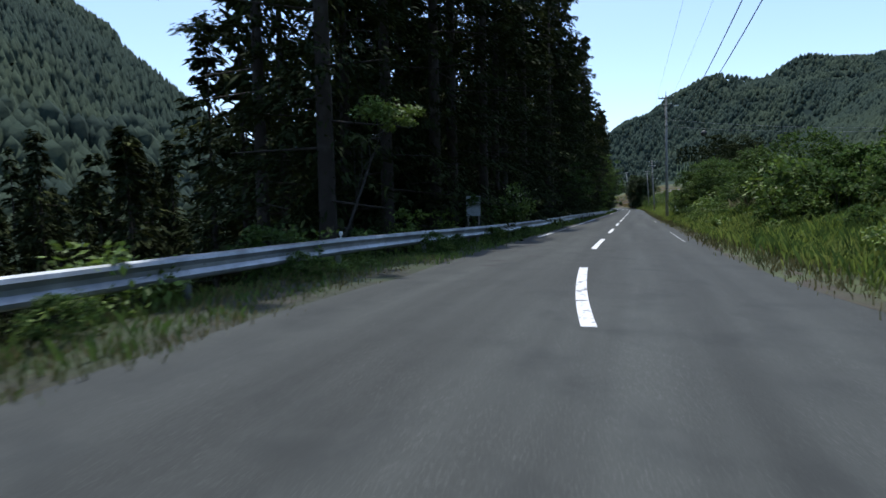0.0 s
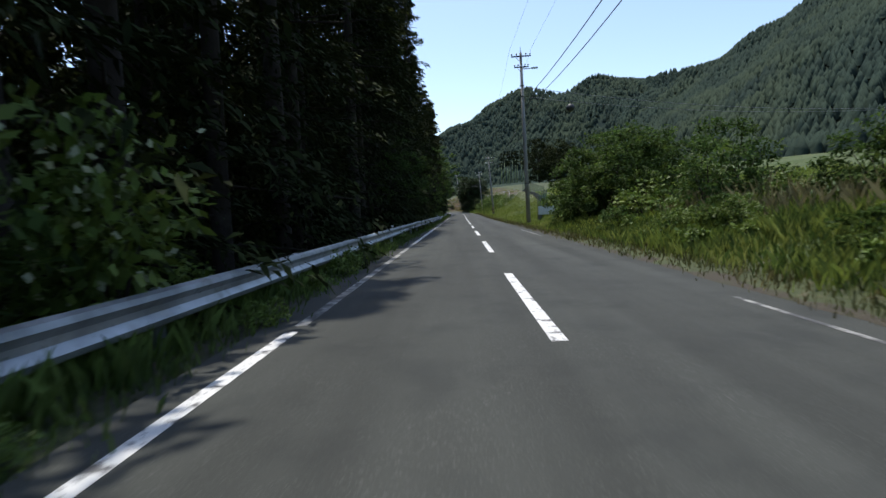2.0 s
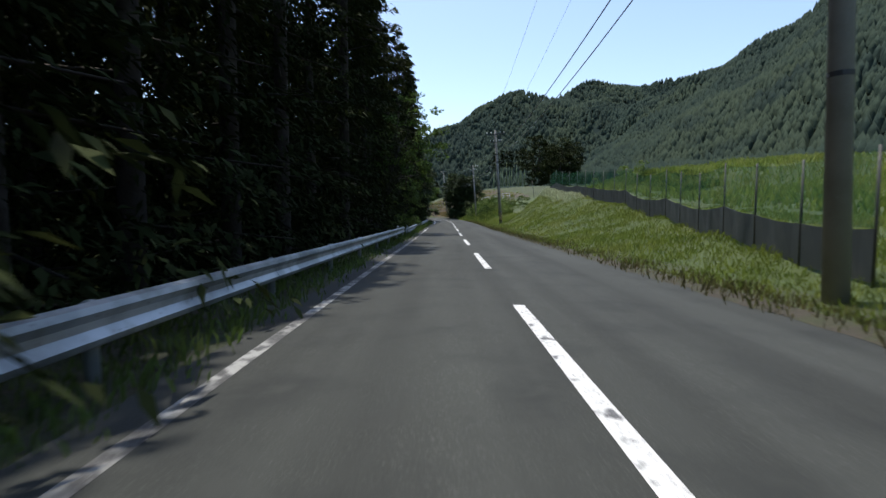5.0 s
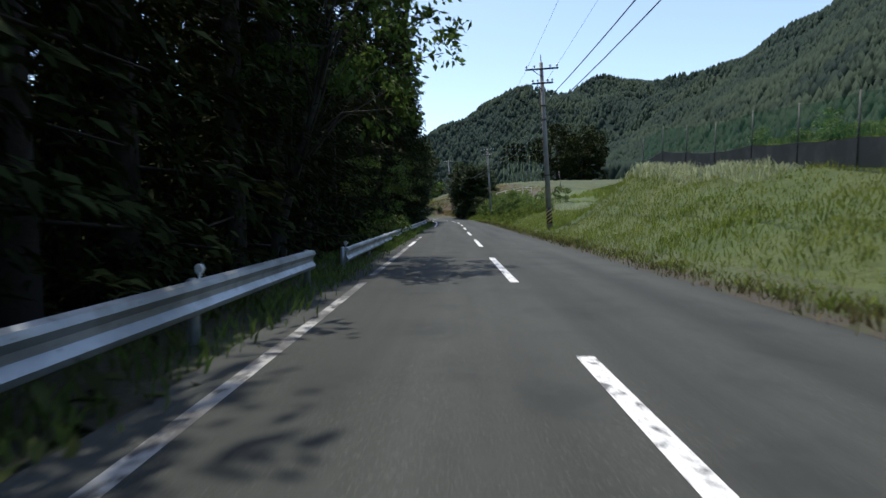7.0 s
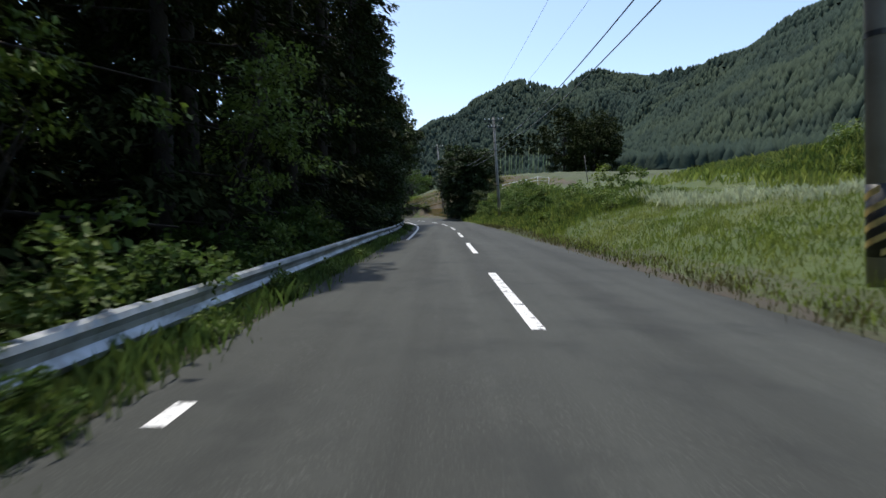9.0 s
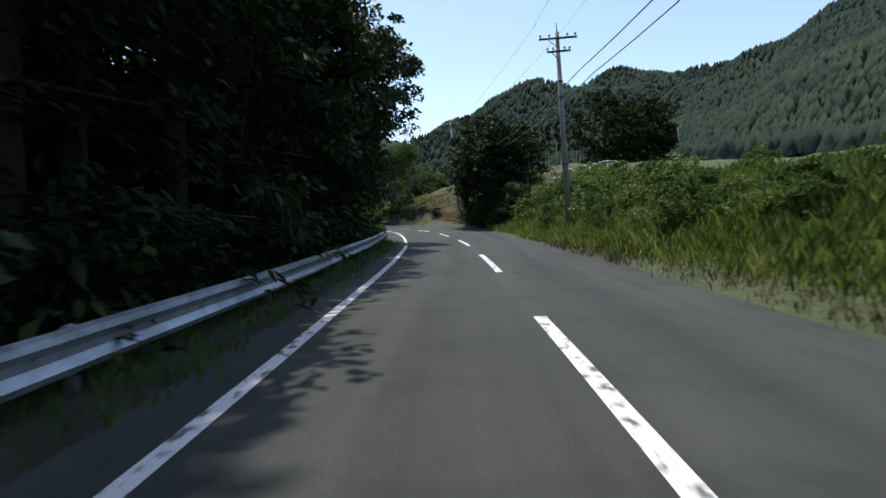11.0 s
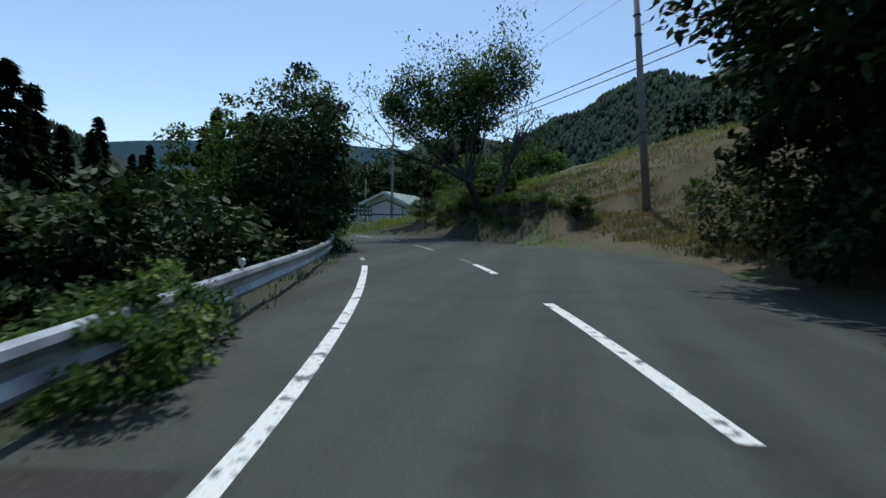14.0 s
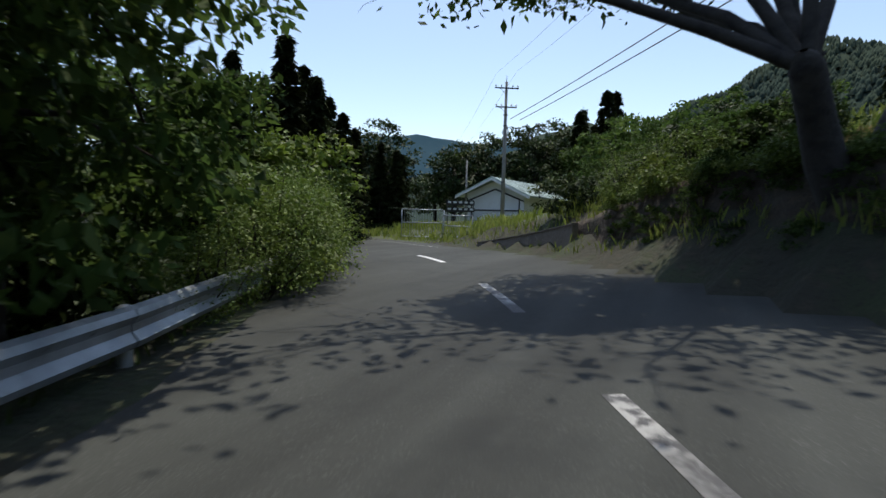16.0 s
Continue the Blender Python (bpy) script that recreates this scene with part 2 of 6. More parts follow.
def part(name, bm, material, parent=None, label="", smooth=False, at=None):
    me = bpy.data.meshes.new(name)
    bm.to_mesh(me)
    bm.free()
    me.materials.append(material)
    if smooth:
        me.polygons.foreach_set("use_smooth", [True] * len(me.polygons))
    ob = new(name, me)
    if parent:
        ob.parent = parent
    if at is not None:
        ob.matrix_basis = at
    if label:
        ob["label"] = label
    return ob


def part_me(name, me, parent=None, label="", at=None):
    ob = new(name, me)
    if parent:
        ob.parent = parent
    if at is not None:
        ob.matrix_basis = at
    if label:
        ob["label"] = label
    return ob


def box_bm(sx, sy, sz, c=(0, 0, 0), bevel=0.0, bm=None):
    bm = bm or bmesh.new()
    r = bmesh.ops.create_cube(bm, size=1.0)
    vs = r["verts"]
    for v in vs:
        v.co = Vector((v.co.x * sx + c[0], v.co.y * sy + c[1], v.co.z * sz + c[2]))
    if bevel:
        es = list({e for v in vs for e in v.link_edges})
        bmesh.ops.bevel(bm, geom=es, offset=bevel, segments=2, affect="EDGES")
    return bm


def tube_mesh(pts, radii, sides=8, caps=True):
    """Vertices and faces of a tapered tube along points."""
    pts = [Vector(p) for p in pts]
    vs, fs = [], []
    n = len(pts)
    for i, p in enumerate(pts):
        d = (pts[min(i + 1, n - 1)] - pts[max(i - 1, 0)]).normalized()
        ref = Vector((1, 0, 0)) if abs(d.x) < 0.8 else Vector((0, 1, 0))
        a = d.cross(ref).normalized()
        b = d.cross(a)
        for k in range(sides):
            t = 2 * math.pi * k / sides
            vs.append(p + (a * math.cos(t) + b * math.sin(t)) * radii[i])
    for i in range(n - 1):
        for k in range(sides):
            k2 = (k + 1) % sides
            fs.append((i * sides + k, i * sides + k2, (i + 1) * sides + k2, (i + 1) * sides + k))
    if caps:
        fs.append(tuple(reversed(range(sides))))
        fs.append(tuple((n - 1) * sides + k for k in range(sides)))
    return vs, fs


def join(chunks):
    vs, fs = [], []
    for v, f in chunks:
        o = len(vs)
        vs.extend(v)
        fs.extend([tuple(i + o for i in q) for q in f])
    return vs, fs


# ---- the line of the road ----
LINE_Y = [-60, -40, -25, -15, -8, -2.4, 3, 8, 14, 25, 60, 100, 120, 130, 137.7, 142.6, 147.3, 152.4, 157.3, 162, 166, 169.6, 176.2, 181, 184.9, 186.5, 188.6, 191, 193.5, 196, 199, 203, 210, 225, 250, 300]
LINE_X = [30, 17, 8.6, 4.4, 2.0, 0.6, 0.13, 0.0, 0.0, 0.0, 0.0, 0.02, 0.05, -0.1, -0.45, -0.87, -1.4, -2.15, -3.1, -4.3, -5.6, -7.0, -10.3, -13.1, -15.6, -17.1, -20.1, -24.2, -29, -34.6, -41.8, -51.5, -69, -107, -170, -290]


def smooth_line(n=900):
    ys = np.linspace(LINE_Y[0], LINE_Y[-1], n)
    xs = np.interp(ys, LINE_Y, LINE_X)
    k = np.hanning(23)
    k /= k.sum()
    xs = np.convolve(np.pad(xs, 11, mode="reflect", reflect_type="odd"), k, mode="valid")
    return xs, ys


CL_X, CL_Y = smooth_line()
_seg = np.hypot(np.diff(CL_X), np.diff(CL_Y))
CL_S = np.r_[0, np.cumsum(_seg)]
CL_S -= np.interp(60.0, CL_Y, CL_S) - 60.0
CL_TX, CL_TY = np.gradient(CL_X, CL_S), np.gradient(CL_Y, CL_S)
ROAD_ZY = [-60, -20, 0, 20, 50, 75, 100, 120, 140, 160, 180, 200, 225, 300]
ROAD_Z = [-0.3, -0.1, 0.02, -0.08, -0.11, -0.18, -0.12, -0.03, 0.08, 0.18, 0.27, 0.1, -0.8, -4.0]


def road_z(y):
    return np.interp(y, ROAD_ZY, ROAD_Z)


def cross_fall(y, d):
    """How much the outer side of the bend is raised."""
    return 0.075 * np.clip(d, 0, 6) * np.interp(y, [157, 168, 181, 188], [0, 1, 1, 0])


def at_road(s, d, z=0.0):
    """The place s along the road's middle line and d to its right."""
    x, y = np.interp(s, CL_S, CL_X), np.interp(s, CL_S, CL_Y)
    tx, ty = np.interp(s, CL_S, CL_TX), np.interp(s, CL_S, CL_TY)
    return Vector((x + d * ty, y - d * tx, float(road_z(y) + cross_fall(y, d)) + z))


def s_of(y):
    return float(np.interp(y, CL_Y, CL_S))


def road_coords(x, y):
    """Along and across the road, for arrays of places."""
    x, y = np.asarray(x, float).ravel(), np.asarray(y, float).ravel()
    s, d = np.empty(len(x)), np.empty(len(x))
    for i in range(0, len(x), 4000):
        dx = x[i:i + 4000, None] - CL_X[None, ::2]
        dy = y[i:i + 4000, None] - CL_Y[None, ::2]
        k = (dx * dx + dy * dy).argmin(1) * 2
        ox, oy = x[i:i + 4000] - CL_X[k], y[i:i + 4000] - CL_Y[k]
        d[i:i + 4000] = np.where(ox * CL_TY[k] - oy * CL_TX[k] >= 0, 1, -1) * np.hypot(ox, oy)
        s[i:i + 4000] = CL_Y[k]
    return s, d


# ---- the lie of the land ----
RIGHT_D = np.array([3.3, 4.2, 5.0, 6, 9, 13, 16, 18, 26, 40, 70, 110])
RIGHT_Y, RIGHT_H = [], []


def bank(y, *heights):
    """Heights of the right-hand bank across the road at one place along it."""
    RIGHT_Y.append(y)
    RIGHT_H.append(list(heights))


bank(-60, 0, 0.25, 0.54, 0.9, 1.5, 2, 2.24, 2.4, 3, 4, 8, 14)
bank(36, 0, 0.2, 0.47, 0.8, 1.4, 1.9, 2.2, 2.4, 3, 4, 8, 14)
bank(46, 0, 0.08, 0.22, 0.4, 0.8, 1.1, 1.34, 1.5, 2.2, 3.6, 8, 14)
bank(54, 0, 0.08, 0.2, 0.35, 0.7, 1, 1.36, 1.6, 2.6, 4, 8, 14)
bank(62, 0, 0.1, 0.3, 0.5, 0.95, 1.3, 1.6, 1.9, 3.0, 5, 9, 15)
bank(70, 0, 0.12, 0.36, 0.65, 1.35, 1.7, 2.0, 2.3, 3.2, 5, 9, 15)
bank(78, 0, 0.15, 0.48, 0.9, 2.0, 2.3, 2.5, 2.7, 3.6, 5, 9, 15)
bank(88, 0, 0.15, 0.55, 1.1, 2.85, 3.1, 3.5, 4.6, 5.6, 6.5, 9, 15)
bank(96, 0, 0.15, 0.55, 1.2, 3.6, 3.8, 4.0, 5.2, 6.2, 7.4, 9, 15)
bank(100, 0, 0.15, 0.44, 0.8, 1.8, 2.2, 2.55, 5.2, 6.2, 7.4, 9, 15)
bank(112, 0, 0.15, 0.44, 0.8, 1.6, 2.1, 2.45, 4.8, 5.8, 7, 9, 15)
bank(122, 0, 0.3, 0.75, 1.3, 2.4, 2.9, 3.68, 4.2, 5, 6, 9, 15)
bank(148, 0, 0.02, 0.15, 0.9, 2.7, 3.6, 3.96, 4.2, 5.2, 6, 9, 15)
bank(158, 0, 0, 0.05, 0.1, 2.4, 3.7, 4, 4.2, 5.4, 6, 9, 15)
bank(166, 0, 0, 0.05, 0.25, 1.3, 2.8, 4.2, 5.2, 6.6, 7.5, 9, 15)
bank(170, 0, 0, 0.06, 0.2, 0.9, 2.7, 4.4, 5.4, 7.0, 8, 9.5, 15)
bank(172.6, 0, 0, 0.12, 0.6, 1.35, 3.3, 5.0, 6.0, 7.6, 8.4, 10, 15)
bank(174.5, 0, 0.1, 1.5, 1.9, 2.6, 4.4, 5.7, 6.4, 7.8, 8.6, 10, 15)
bank(178, 0, 1.1, 1.85, 2.05, 3.0, 4.6, 5.7, 6.4, 7.8, 9, 10, 15)
bank(181, 0, 1.1, 1.8, 2.0, 2.9, 4.5, 5.6, 6.3, 7.6, 9, 10, 15)
bank(184, 0, 0.3, 1.5, 2.0, 2.9, 4.4, 5.4, 6.0, 7.4, 8.5, 10, 15)
bank(187.5, 0, 0.05, 0.9, 1.3, 2.0, 3.0, 3.6, 4.0, 5.0, 6, 10, 15)
bank(190.5, 0, -0.02, 0, 0.1, 0.8, 1.3, 1.6, 1.8, 2.6, 4, 9, 15)
bank(193.5, 0, -0.02, -0.02, 0.1, 0.45, 0.65, 0.75, 0.85, 1.5, 3, 8, 14)
bank(196, 0, -0.02, -0.02, 0.1, 0.3, 0.5, 0.6, 0.7, 1, 1.8, 4, 8)
bank(201, 0, -0.02, -0.02, 0.05, 0.1, 0.2, 0.3, 0.35, 0.4, 1, 2, 4)
bank(210, 0, -0.02, -0.1, -0.3, -0.6, -1.2, -1.8, -2, -3, -4, -4, -2)
bank(230, 0, -0.02, -0.1, -0.5, -1, -2, -3, -3.5, -5, -6, -6, -6)
bank(300, 0, -0.02, -0.02, 0.6, 0.9, 1.2, 1.8, 2.2, 3.5, 6, 10, 15)
RIGHT_D = np.insert(RIGHT_D, 4, 7.3)
RIGHT_H = [r[:4] + [r[3] + (r[4] - r[3]) * 0.43] + r[4:] for r in RIGHT_H]
LEFT_D = np.array([3.3, 4.4, 5.5, 8, 12, 20, 40, 70, 110, 160])
LEFT_H = [0, -.05, -.5, -2.2, -4.5, -7.5, -9, -6, 8, 30]
SHOULDER_Y = [-60, -12, -1, 8, 20, 140, 150, 168, 178, 300]
SHOULDER = [1.8, 1.6, 1.2, 0.7, .3, .3, 1.0, 1.0, .4, .4]
LW_Y, LW = [-60, -8, -3, 1, 8, 20, 138, 147, 154, 166, 174, 185, 300], [5.0, 4.6, 3.8, 3.1, 3.1, 3.2, 3.2, 4.1, 4.1, 3.9, 3.2, 3.2, 3.2]
RW_Y, RW = [-60, 138, 146, 154, 160, 166, 172, 175, 178, 182, 186, 300], [3.3, 3.4, 4.2, 5.0, 5.6, 5.4, 4.9, 4.1, 3.7, 3.7, 4.0, 4.0]

# ridges: (x, y, height) along the crest, and the fall of the flanks
RIDGES = []
RIDGES.append(([(-260, 560, 20), (-15, 636, 88), (21, 678, 113), (72, 721, 146), (145, 734, 166), (195, 736, 181), (280, 767, 183), (420, 820, 200)], 0.62))
RIDGES.append(([(380, 1090, 240), (434, 1095, 262), (569, 1202, 328), (640, 1120, 340), (760, 1050, 330)], 0.6))
RIDGES.append(([(230, 590, 120), (266, 563, 140), (279, 504, 149), (282, 464, 154), (290, 400, 165), (300, 300, 165), (300, 150, 150), (300, -50, 130), (300, -400, 120)], 0.68))
RIDGES.append(([(-380, -400, 170), (-345, 100, 165), (-332, 201, 140), (-331, 222, 127), (-326, 244, 110), (-316, 268, 98), (-305, 294, 92), (-285, 347, 60), (-300, 400, 48), (-320, 450, 44), (-420, 560, 30)], 0.62))
RIDGES.append(([(-700, 1000, 40), (-480, 1000, 60), (-330, 1000, 90), (-150, 960, 150)], 0.5))


def hills(x, y):
    z = np.full(x.shape, -50.0)
    for crest, fall in RIDGES:
        for (x0, y0, h0), (x1, y1, h1) in zip(crest, crest[1:]):
            ex, ey = x1 - x0, y1 - y0
            t = np.clip(((x - x0) * ex + (y - y0) * ey) / (ex * ex + ey * ey), 0, 1)
            dist = np.hypot(x - x0 - t * ex, y - y0 - t * ey)
            z = np.maximum(z, h0 + t * (h1 - h0) - fall * dist)
    wob = 9 * np.sin(x / 61 + 1.3) * np.sin(y / 53) + 5 * np.sin(x / 23 + y / 31) + 3 * np.sin(x / 11 - y / 14)
    return z + np.clip(z / 60, 0, 1) * wob * np.clip((np.hypot(x, y - 100) - 120) / 200, 0, 1)


def land(x, y):
    x, y = np.asarray(x, float), np.asarray(y, float)
    shape = x.shape
    x, y = x.ravel(), y.ravel()
    s, d = road_coords(x, y)
    tab = np.array(RIGHT_H)
    yi = np.clip(np.searchsorted(RIGHT_Y, s) - 1, 0, len(RIGHT_Y) - 2)
    f = np.clip((s - np.take(RIGHT_Y, yi)) / (np.take(RIGHT_Y, yi + 1) - np.take(RIGHT_Y, yi)), 0, 1)
    f = f * f * (3 - 2 * f)
    di = np.clip(np.searchsorted(RIGHT_D, d) - 1, 0, len(RIGHT_D) - 2)
    g = np.clip((d - RIGHT_D[di]) / (RIGHT_D[di + 1] - RIGHT_D[di]), 0, 1)
    right = (tab[yi, di] * (1 - g) + tab[yi, di + 1] * g) * (1 - f) + (tab[yi + 1, di] * (1 - g) + tab[yi + 1, di + 1] * g) * f
    left = np.interp(-d - np.interp(s, SHOULDER_Y, SHOULDER), LEFT_D, LEFT_H)
    bump = 0.10 * np.sin(x * 1.3 + y * 0.7) * np.sin(y * 0.9 - x * 0.4) + 0.05 * np.sin(x * 3.1 - y * 2.3)
    off = np.abs(d) - np.where(d < 0, 3.3 + np.interp(s, SHOULDER_Y, SHOULDER), 3.6)
    z = road_z(s) + cross_fall(s, d) + np.where(d > 0, right, left) + bump * np.clip(off / 2.0, 0, 1)
    inside = (d > -np.interp(s, LW_Y, LW) + 0.1) & (d < np.interp(s, RW_Y, RW) - 0.1)
    z = np.where(inside, road_z(s) + cross_fall(s, d) - 0.06, z - 0.02)
    m = hills(x, y)
    w = np.clip((np.abs(d) - 45) / 60, 0, 1)
    far = np.clip((s - 235) / 60, 0, 1)
    base = z * (1 - far) + far * np.clip(z, -12, 3)
    z = np.where(m > base, base * (1 - w) + m * w, base)
    return z.reshape(shape)


def land_z(x, y):
    return float(land(np.array([x]), np.array([y]))[0])


# ---- ground, road and markings ----
def spaced(lo, hi, fine, far_lo, far_hi, grow=1.22):
    mid = list(np.arange(lo, hi + 1e-6, fine))
    up, v, st = [], hi, fine
    while v < far_hi:
        st *= grow
        v += st
        up.append(v)
    dn, v, st = [], lo, fine
    while v > far_lo:
        st *= grow
        v -= st
        dn.append(v)
    return np.array(dn[::-1] + mid + up)


def limit(vals, most):
    out = [vals[0]]
    for v in vals[1:]:
        n = max(1, int(math.ceil((v - out[-1]) / most))) if abs(v) < 900 else 1
        a = out[-1]
        out += [a + (v - a) * (k + 1) / n for k in range(n)]
    return np.array(out)


gx = limit(spaced(-42, 26, 0.75, -4500, 4500), 22)
gy = limit(spaced(-24, 216, 1.1, -4500, 4500), 22)
GX, GY = np.meshgrid(gx, gy)
GZ = land(GX, GY)
nx, ny = len(gx), len(gy)
gverts = np.stack([GX.ravel(), GY.ravel(), GZ.ravel()], 1).tolist()
ii, jj = np.meshgrid(np.arange(nx - 1), np.arange(ny - 1))
q = (jj * nx + ii).ravel()
gfaces = np.stack([q, q + 1, q + nx + 1, q + nx], 1).tolist()
gs, gd = road_coords(np.array([(gx[:-1] + gx[1:])[None, :].repeat(ny - 1, 0) / 2]).ravel(), np.array([(gy[:-1] + gy[1:])[:, None].repeat(nx - 1, 1) / 2]).ravel())
gidx = np.where((gd > 5.0) & (gd < 24) & (gs > 161) & (gs < 182), 1, 0)
gidx = np.where((gd > 4.3) & (gd < 62) & ~((gs > 158) & (gs < 200)), np.where(gidx == 1, 1, 4), gidx)
gidx = np.where((gd < -2.5) & (gs < 260) | (gd > 3) & (gd < 5.6) & (gs > 174.5) & (gs < 190), 3, gidx)
gidx = np.where(np.abs(gd) > 75, 2, gidx)
ground_me = mesh_from("ground", gverts, gfaces, [MAT["soil"], MAT["dirt"], MAT["far_wood"], MAT["forest_floor"], MAT["meadow"]], True, gidx.tolist())
ground = tagged(new("ground", ground_me), "green valley ground with grassy banks and wooded slopes", "ground", kind="structure")

ROAD_S = np.arange(s_of(-58), s_of(290), 1.0)


def strip(name, s0, s1, d0, d1, z, mat, step=1.0, wob=0.0):
    """A thin sheet along the road between two distances from its middle line."""
    n = max(1, int(math.ceil((s1 - s0) / step)))
    vs, fs = [], []
    for k in range(n + 1):
        s = s0 + (s1 - s0) * k / n
        w = wob * (noise.noise(Vector((s * 0.8, d0, 3.0))))
        vs += [at_road(s, d0 + w, z), at_road(s, d1 + w, z)]
    for k in range(n):
        fs.append((2 * k, 2 * k + 1, 2 * k + 3, 2 * k + 2))
    return mesh_from(name, vs, fs, mat)


rv, rf = [], []
cols = 9
for s in ROAD_S:
    y = float(np.interp(s, CL_S, CL_Y))
    lw, rw = float(np.interp(y, LW_Y, LW)), float(np.interp(y, RW_Y, RW))
    lw += 0.12 * noise.noise(Vector((s * 0.7, 0.0, 1.0)))
    rw += 0.12 * noise.noise(Vector((s * 0.7, 9.0, 1.0)))
    for k in range(cols):
        u = 2 * k / (cols - 1) - 1
        d = lw * u if u < 0 else rw * u
        rv.append(at_road(s, d, 0.03 - 0.012 * abs(d) if abs(d) < 3.5 else -0.012))
for i in range(len(ROAD_S) - 1):
    for k in range(cols - 1):
        a = i * cols + k
        rf.append((a, a + 1, a + cols + 1, a + cols))
road = tagged(new("road", mesh_from("road", rv, rf, MAT["asphalt"], True)), "grey worn asphalt two-lane country road", "road", kind="structure")

DASH_Y = [2.8, 12.75, 22.85, 32.9, 42.85, 52.9, 62.95, 73.0, 82.9, 92.8, 102.65, 112.68, 122.68, 132.69, 142.64]


def edge_d(y):
    """How far the left edge line runs from the middle line."""
    return float(np.interp(y, [100, 116, 138, 146, 158, 165, 172], [-2.75, -2.62, -2.62, -2.75, -2.78, -2.95, -3.0]))


def marking(s0, s1, d, w, mat, label, group):
    n = max(1, int(math.ceil((s1 - s0) / 0.5)))
    vs = []
    for k in range(n + 1):
        s = s0 + (s1 - s0) * k / n
        c = d(float(np.interp(s, CL_S, CL_Y))) if callable(d) else d
        vs += [at_road(s, c - w / 2, 0.034 - 0.012 * abs(c)), at_road(s, c + w / 2, 0.034 - 0.012 * abs(c))]
    fs = [(2 * k, 2 * k + 1, 2 * k + 3, 2 * k + 2) for k in range(n)]
    ob = part_me("road_marking", mesh_from("road_marking", vs, fs, mat))
    tagged(ob, label, "road marking", group, "structure")
    return ob


for y1 in DASH_Y:
    s1 = s_of(y1)
    marking(s1 - 5.1, s1, 0.0, 0.16, MAT["paint"], "white painted centre dash worn at its edges", "centre dashes")
for ya, yb, m in ((147.4, 152.3, "paint"), (157.4, 162.0, "paint"), (165.8, 168.0, "paint"), (168.3, 169.7, "faded"), (173.2, 176.3, "faded"), (178.8, 181.1, "faded"), (184.6, 186.3, "paint")):
    marking(s_of(ya), s_of(yb), 0.0, 0.16, MAT[m], "white painted centre dash worn at its edges", "centre dashes")
for ya, yb, m in ((14.5, 18.5, "paint"), (18.8, 33.0, "faded"), (33.0, 48.0, "paint"), (48, 60, "faded"), (60, 78, "faded"), (79, 88.3, "faded"), (88.3, 91.8, "paint"), (92.9, 94.2, "faded"), (95.2, 95.6, "paint"), (116, 138.8, "paint"), (140.6, 167.6, "paint"), (169.2, 170.1, "faded")):
    marking(s_of(ya), s_of(yb), edge_d, 0.14, MAT[m], "white painted edge line beside the grass verge", "edge lines")
for ya, yb in ((12, 20), (36, 44), (156.5, 159), (188.6, 191.6)):
    marking(s_of(ya), s_of(yb), 2.75, 0.08, MAT["faded"], "faded white edge line beside the verge", "edge lines")
for ya, yb, da, db in ((-14, 158, 3.18, 3.6), (14, 30, -3.6, -3.3), (84, 112, -3.3, -3.1)):
    sa, sb = s_of(ya), s_of(yb)
    n = int((sb - sa) / 0.35)
    vs, fs = [], []
    for k in range(n + 1):
        s = sa + (sb - sa) * k / n
        y = float(np.interp(s, CL_S, CL_Y))
        ex = float(np.interp(y, RW_Y, RW)) - 3.3 if da > 0 else 3.4 - float(np.interp(y, LW_Y, LW))
        w1, w2 = noise.noise(Vector((s * 1.1, 4.0, da))) * 0.16, noise.noise(Vector((s * 0.9, 8.0, da))) * 0.2
        vs += [at_road(s, da + ex + (w1 if da > 0 else w2), -0.006 if da > 0 else -0.10), at_road(s, db + ex + (w2 if da > 0 else w1), 0.05 if da > 0 else -0.006)]
    for k in range(n):
        fs.append((2 * k, 2 * k + 1, 2 * k + 3, 2 * k + 2))
    tagged(part_me("verge_soil", mesh_from("verge_soil", vs, fs, MAT["litter"])), "brown soil and dead leaves along the asphalt's edge", "verge", kind="structure")
# mended spots in the asphalt
for i, (y, d, a, b) in enumerate(((4.0, -2.0, 0.24, 0.07), (5.2, -1.3, 0.2, 0.09), (3.0, -1.9, 0.22, 0.06), (6.6, -1.9, 0.26, 0.05), (9.0, -2.1, 0.3, 0.06))):
    c = at_road(s_of(y), d, 0.034 - 0.012 * abs(d))
    vs = [c + Vector((math.cos(t) * a * (1 + .35 * math.sin(3 * t + i) + .2 * math.sin(7 * t + 2 * i)), math.sin(t) * b * 2 * (1 + .3 * math.sin(2 * t + i) + .25 * math.sin(5 * t)), 0.0)) for t in np.linspace(0, 2 * math.pi, 15)[:-1]]
    tagged(part_me("asphalt_patch", mesh_from("asphalt_patch", vs, [tuple(range(14))], MAT["patch"])), "dark tar patch in the asphalt", "road patch", "tar patches", "structure")


tagged(part_me("asphalt_patch", strip("asphalt_patch", s_of(151.5), s_of(157.0), -3.85, -2.95, -0.004, MAT["patch"], wob=0.1)), "dark brown asphalt strip beside the edge line", "road patch", kind="structure")
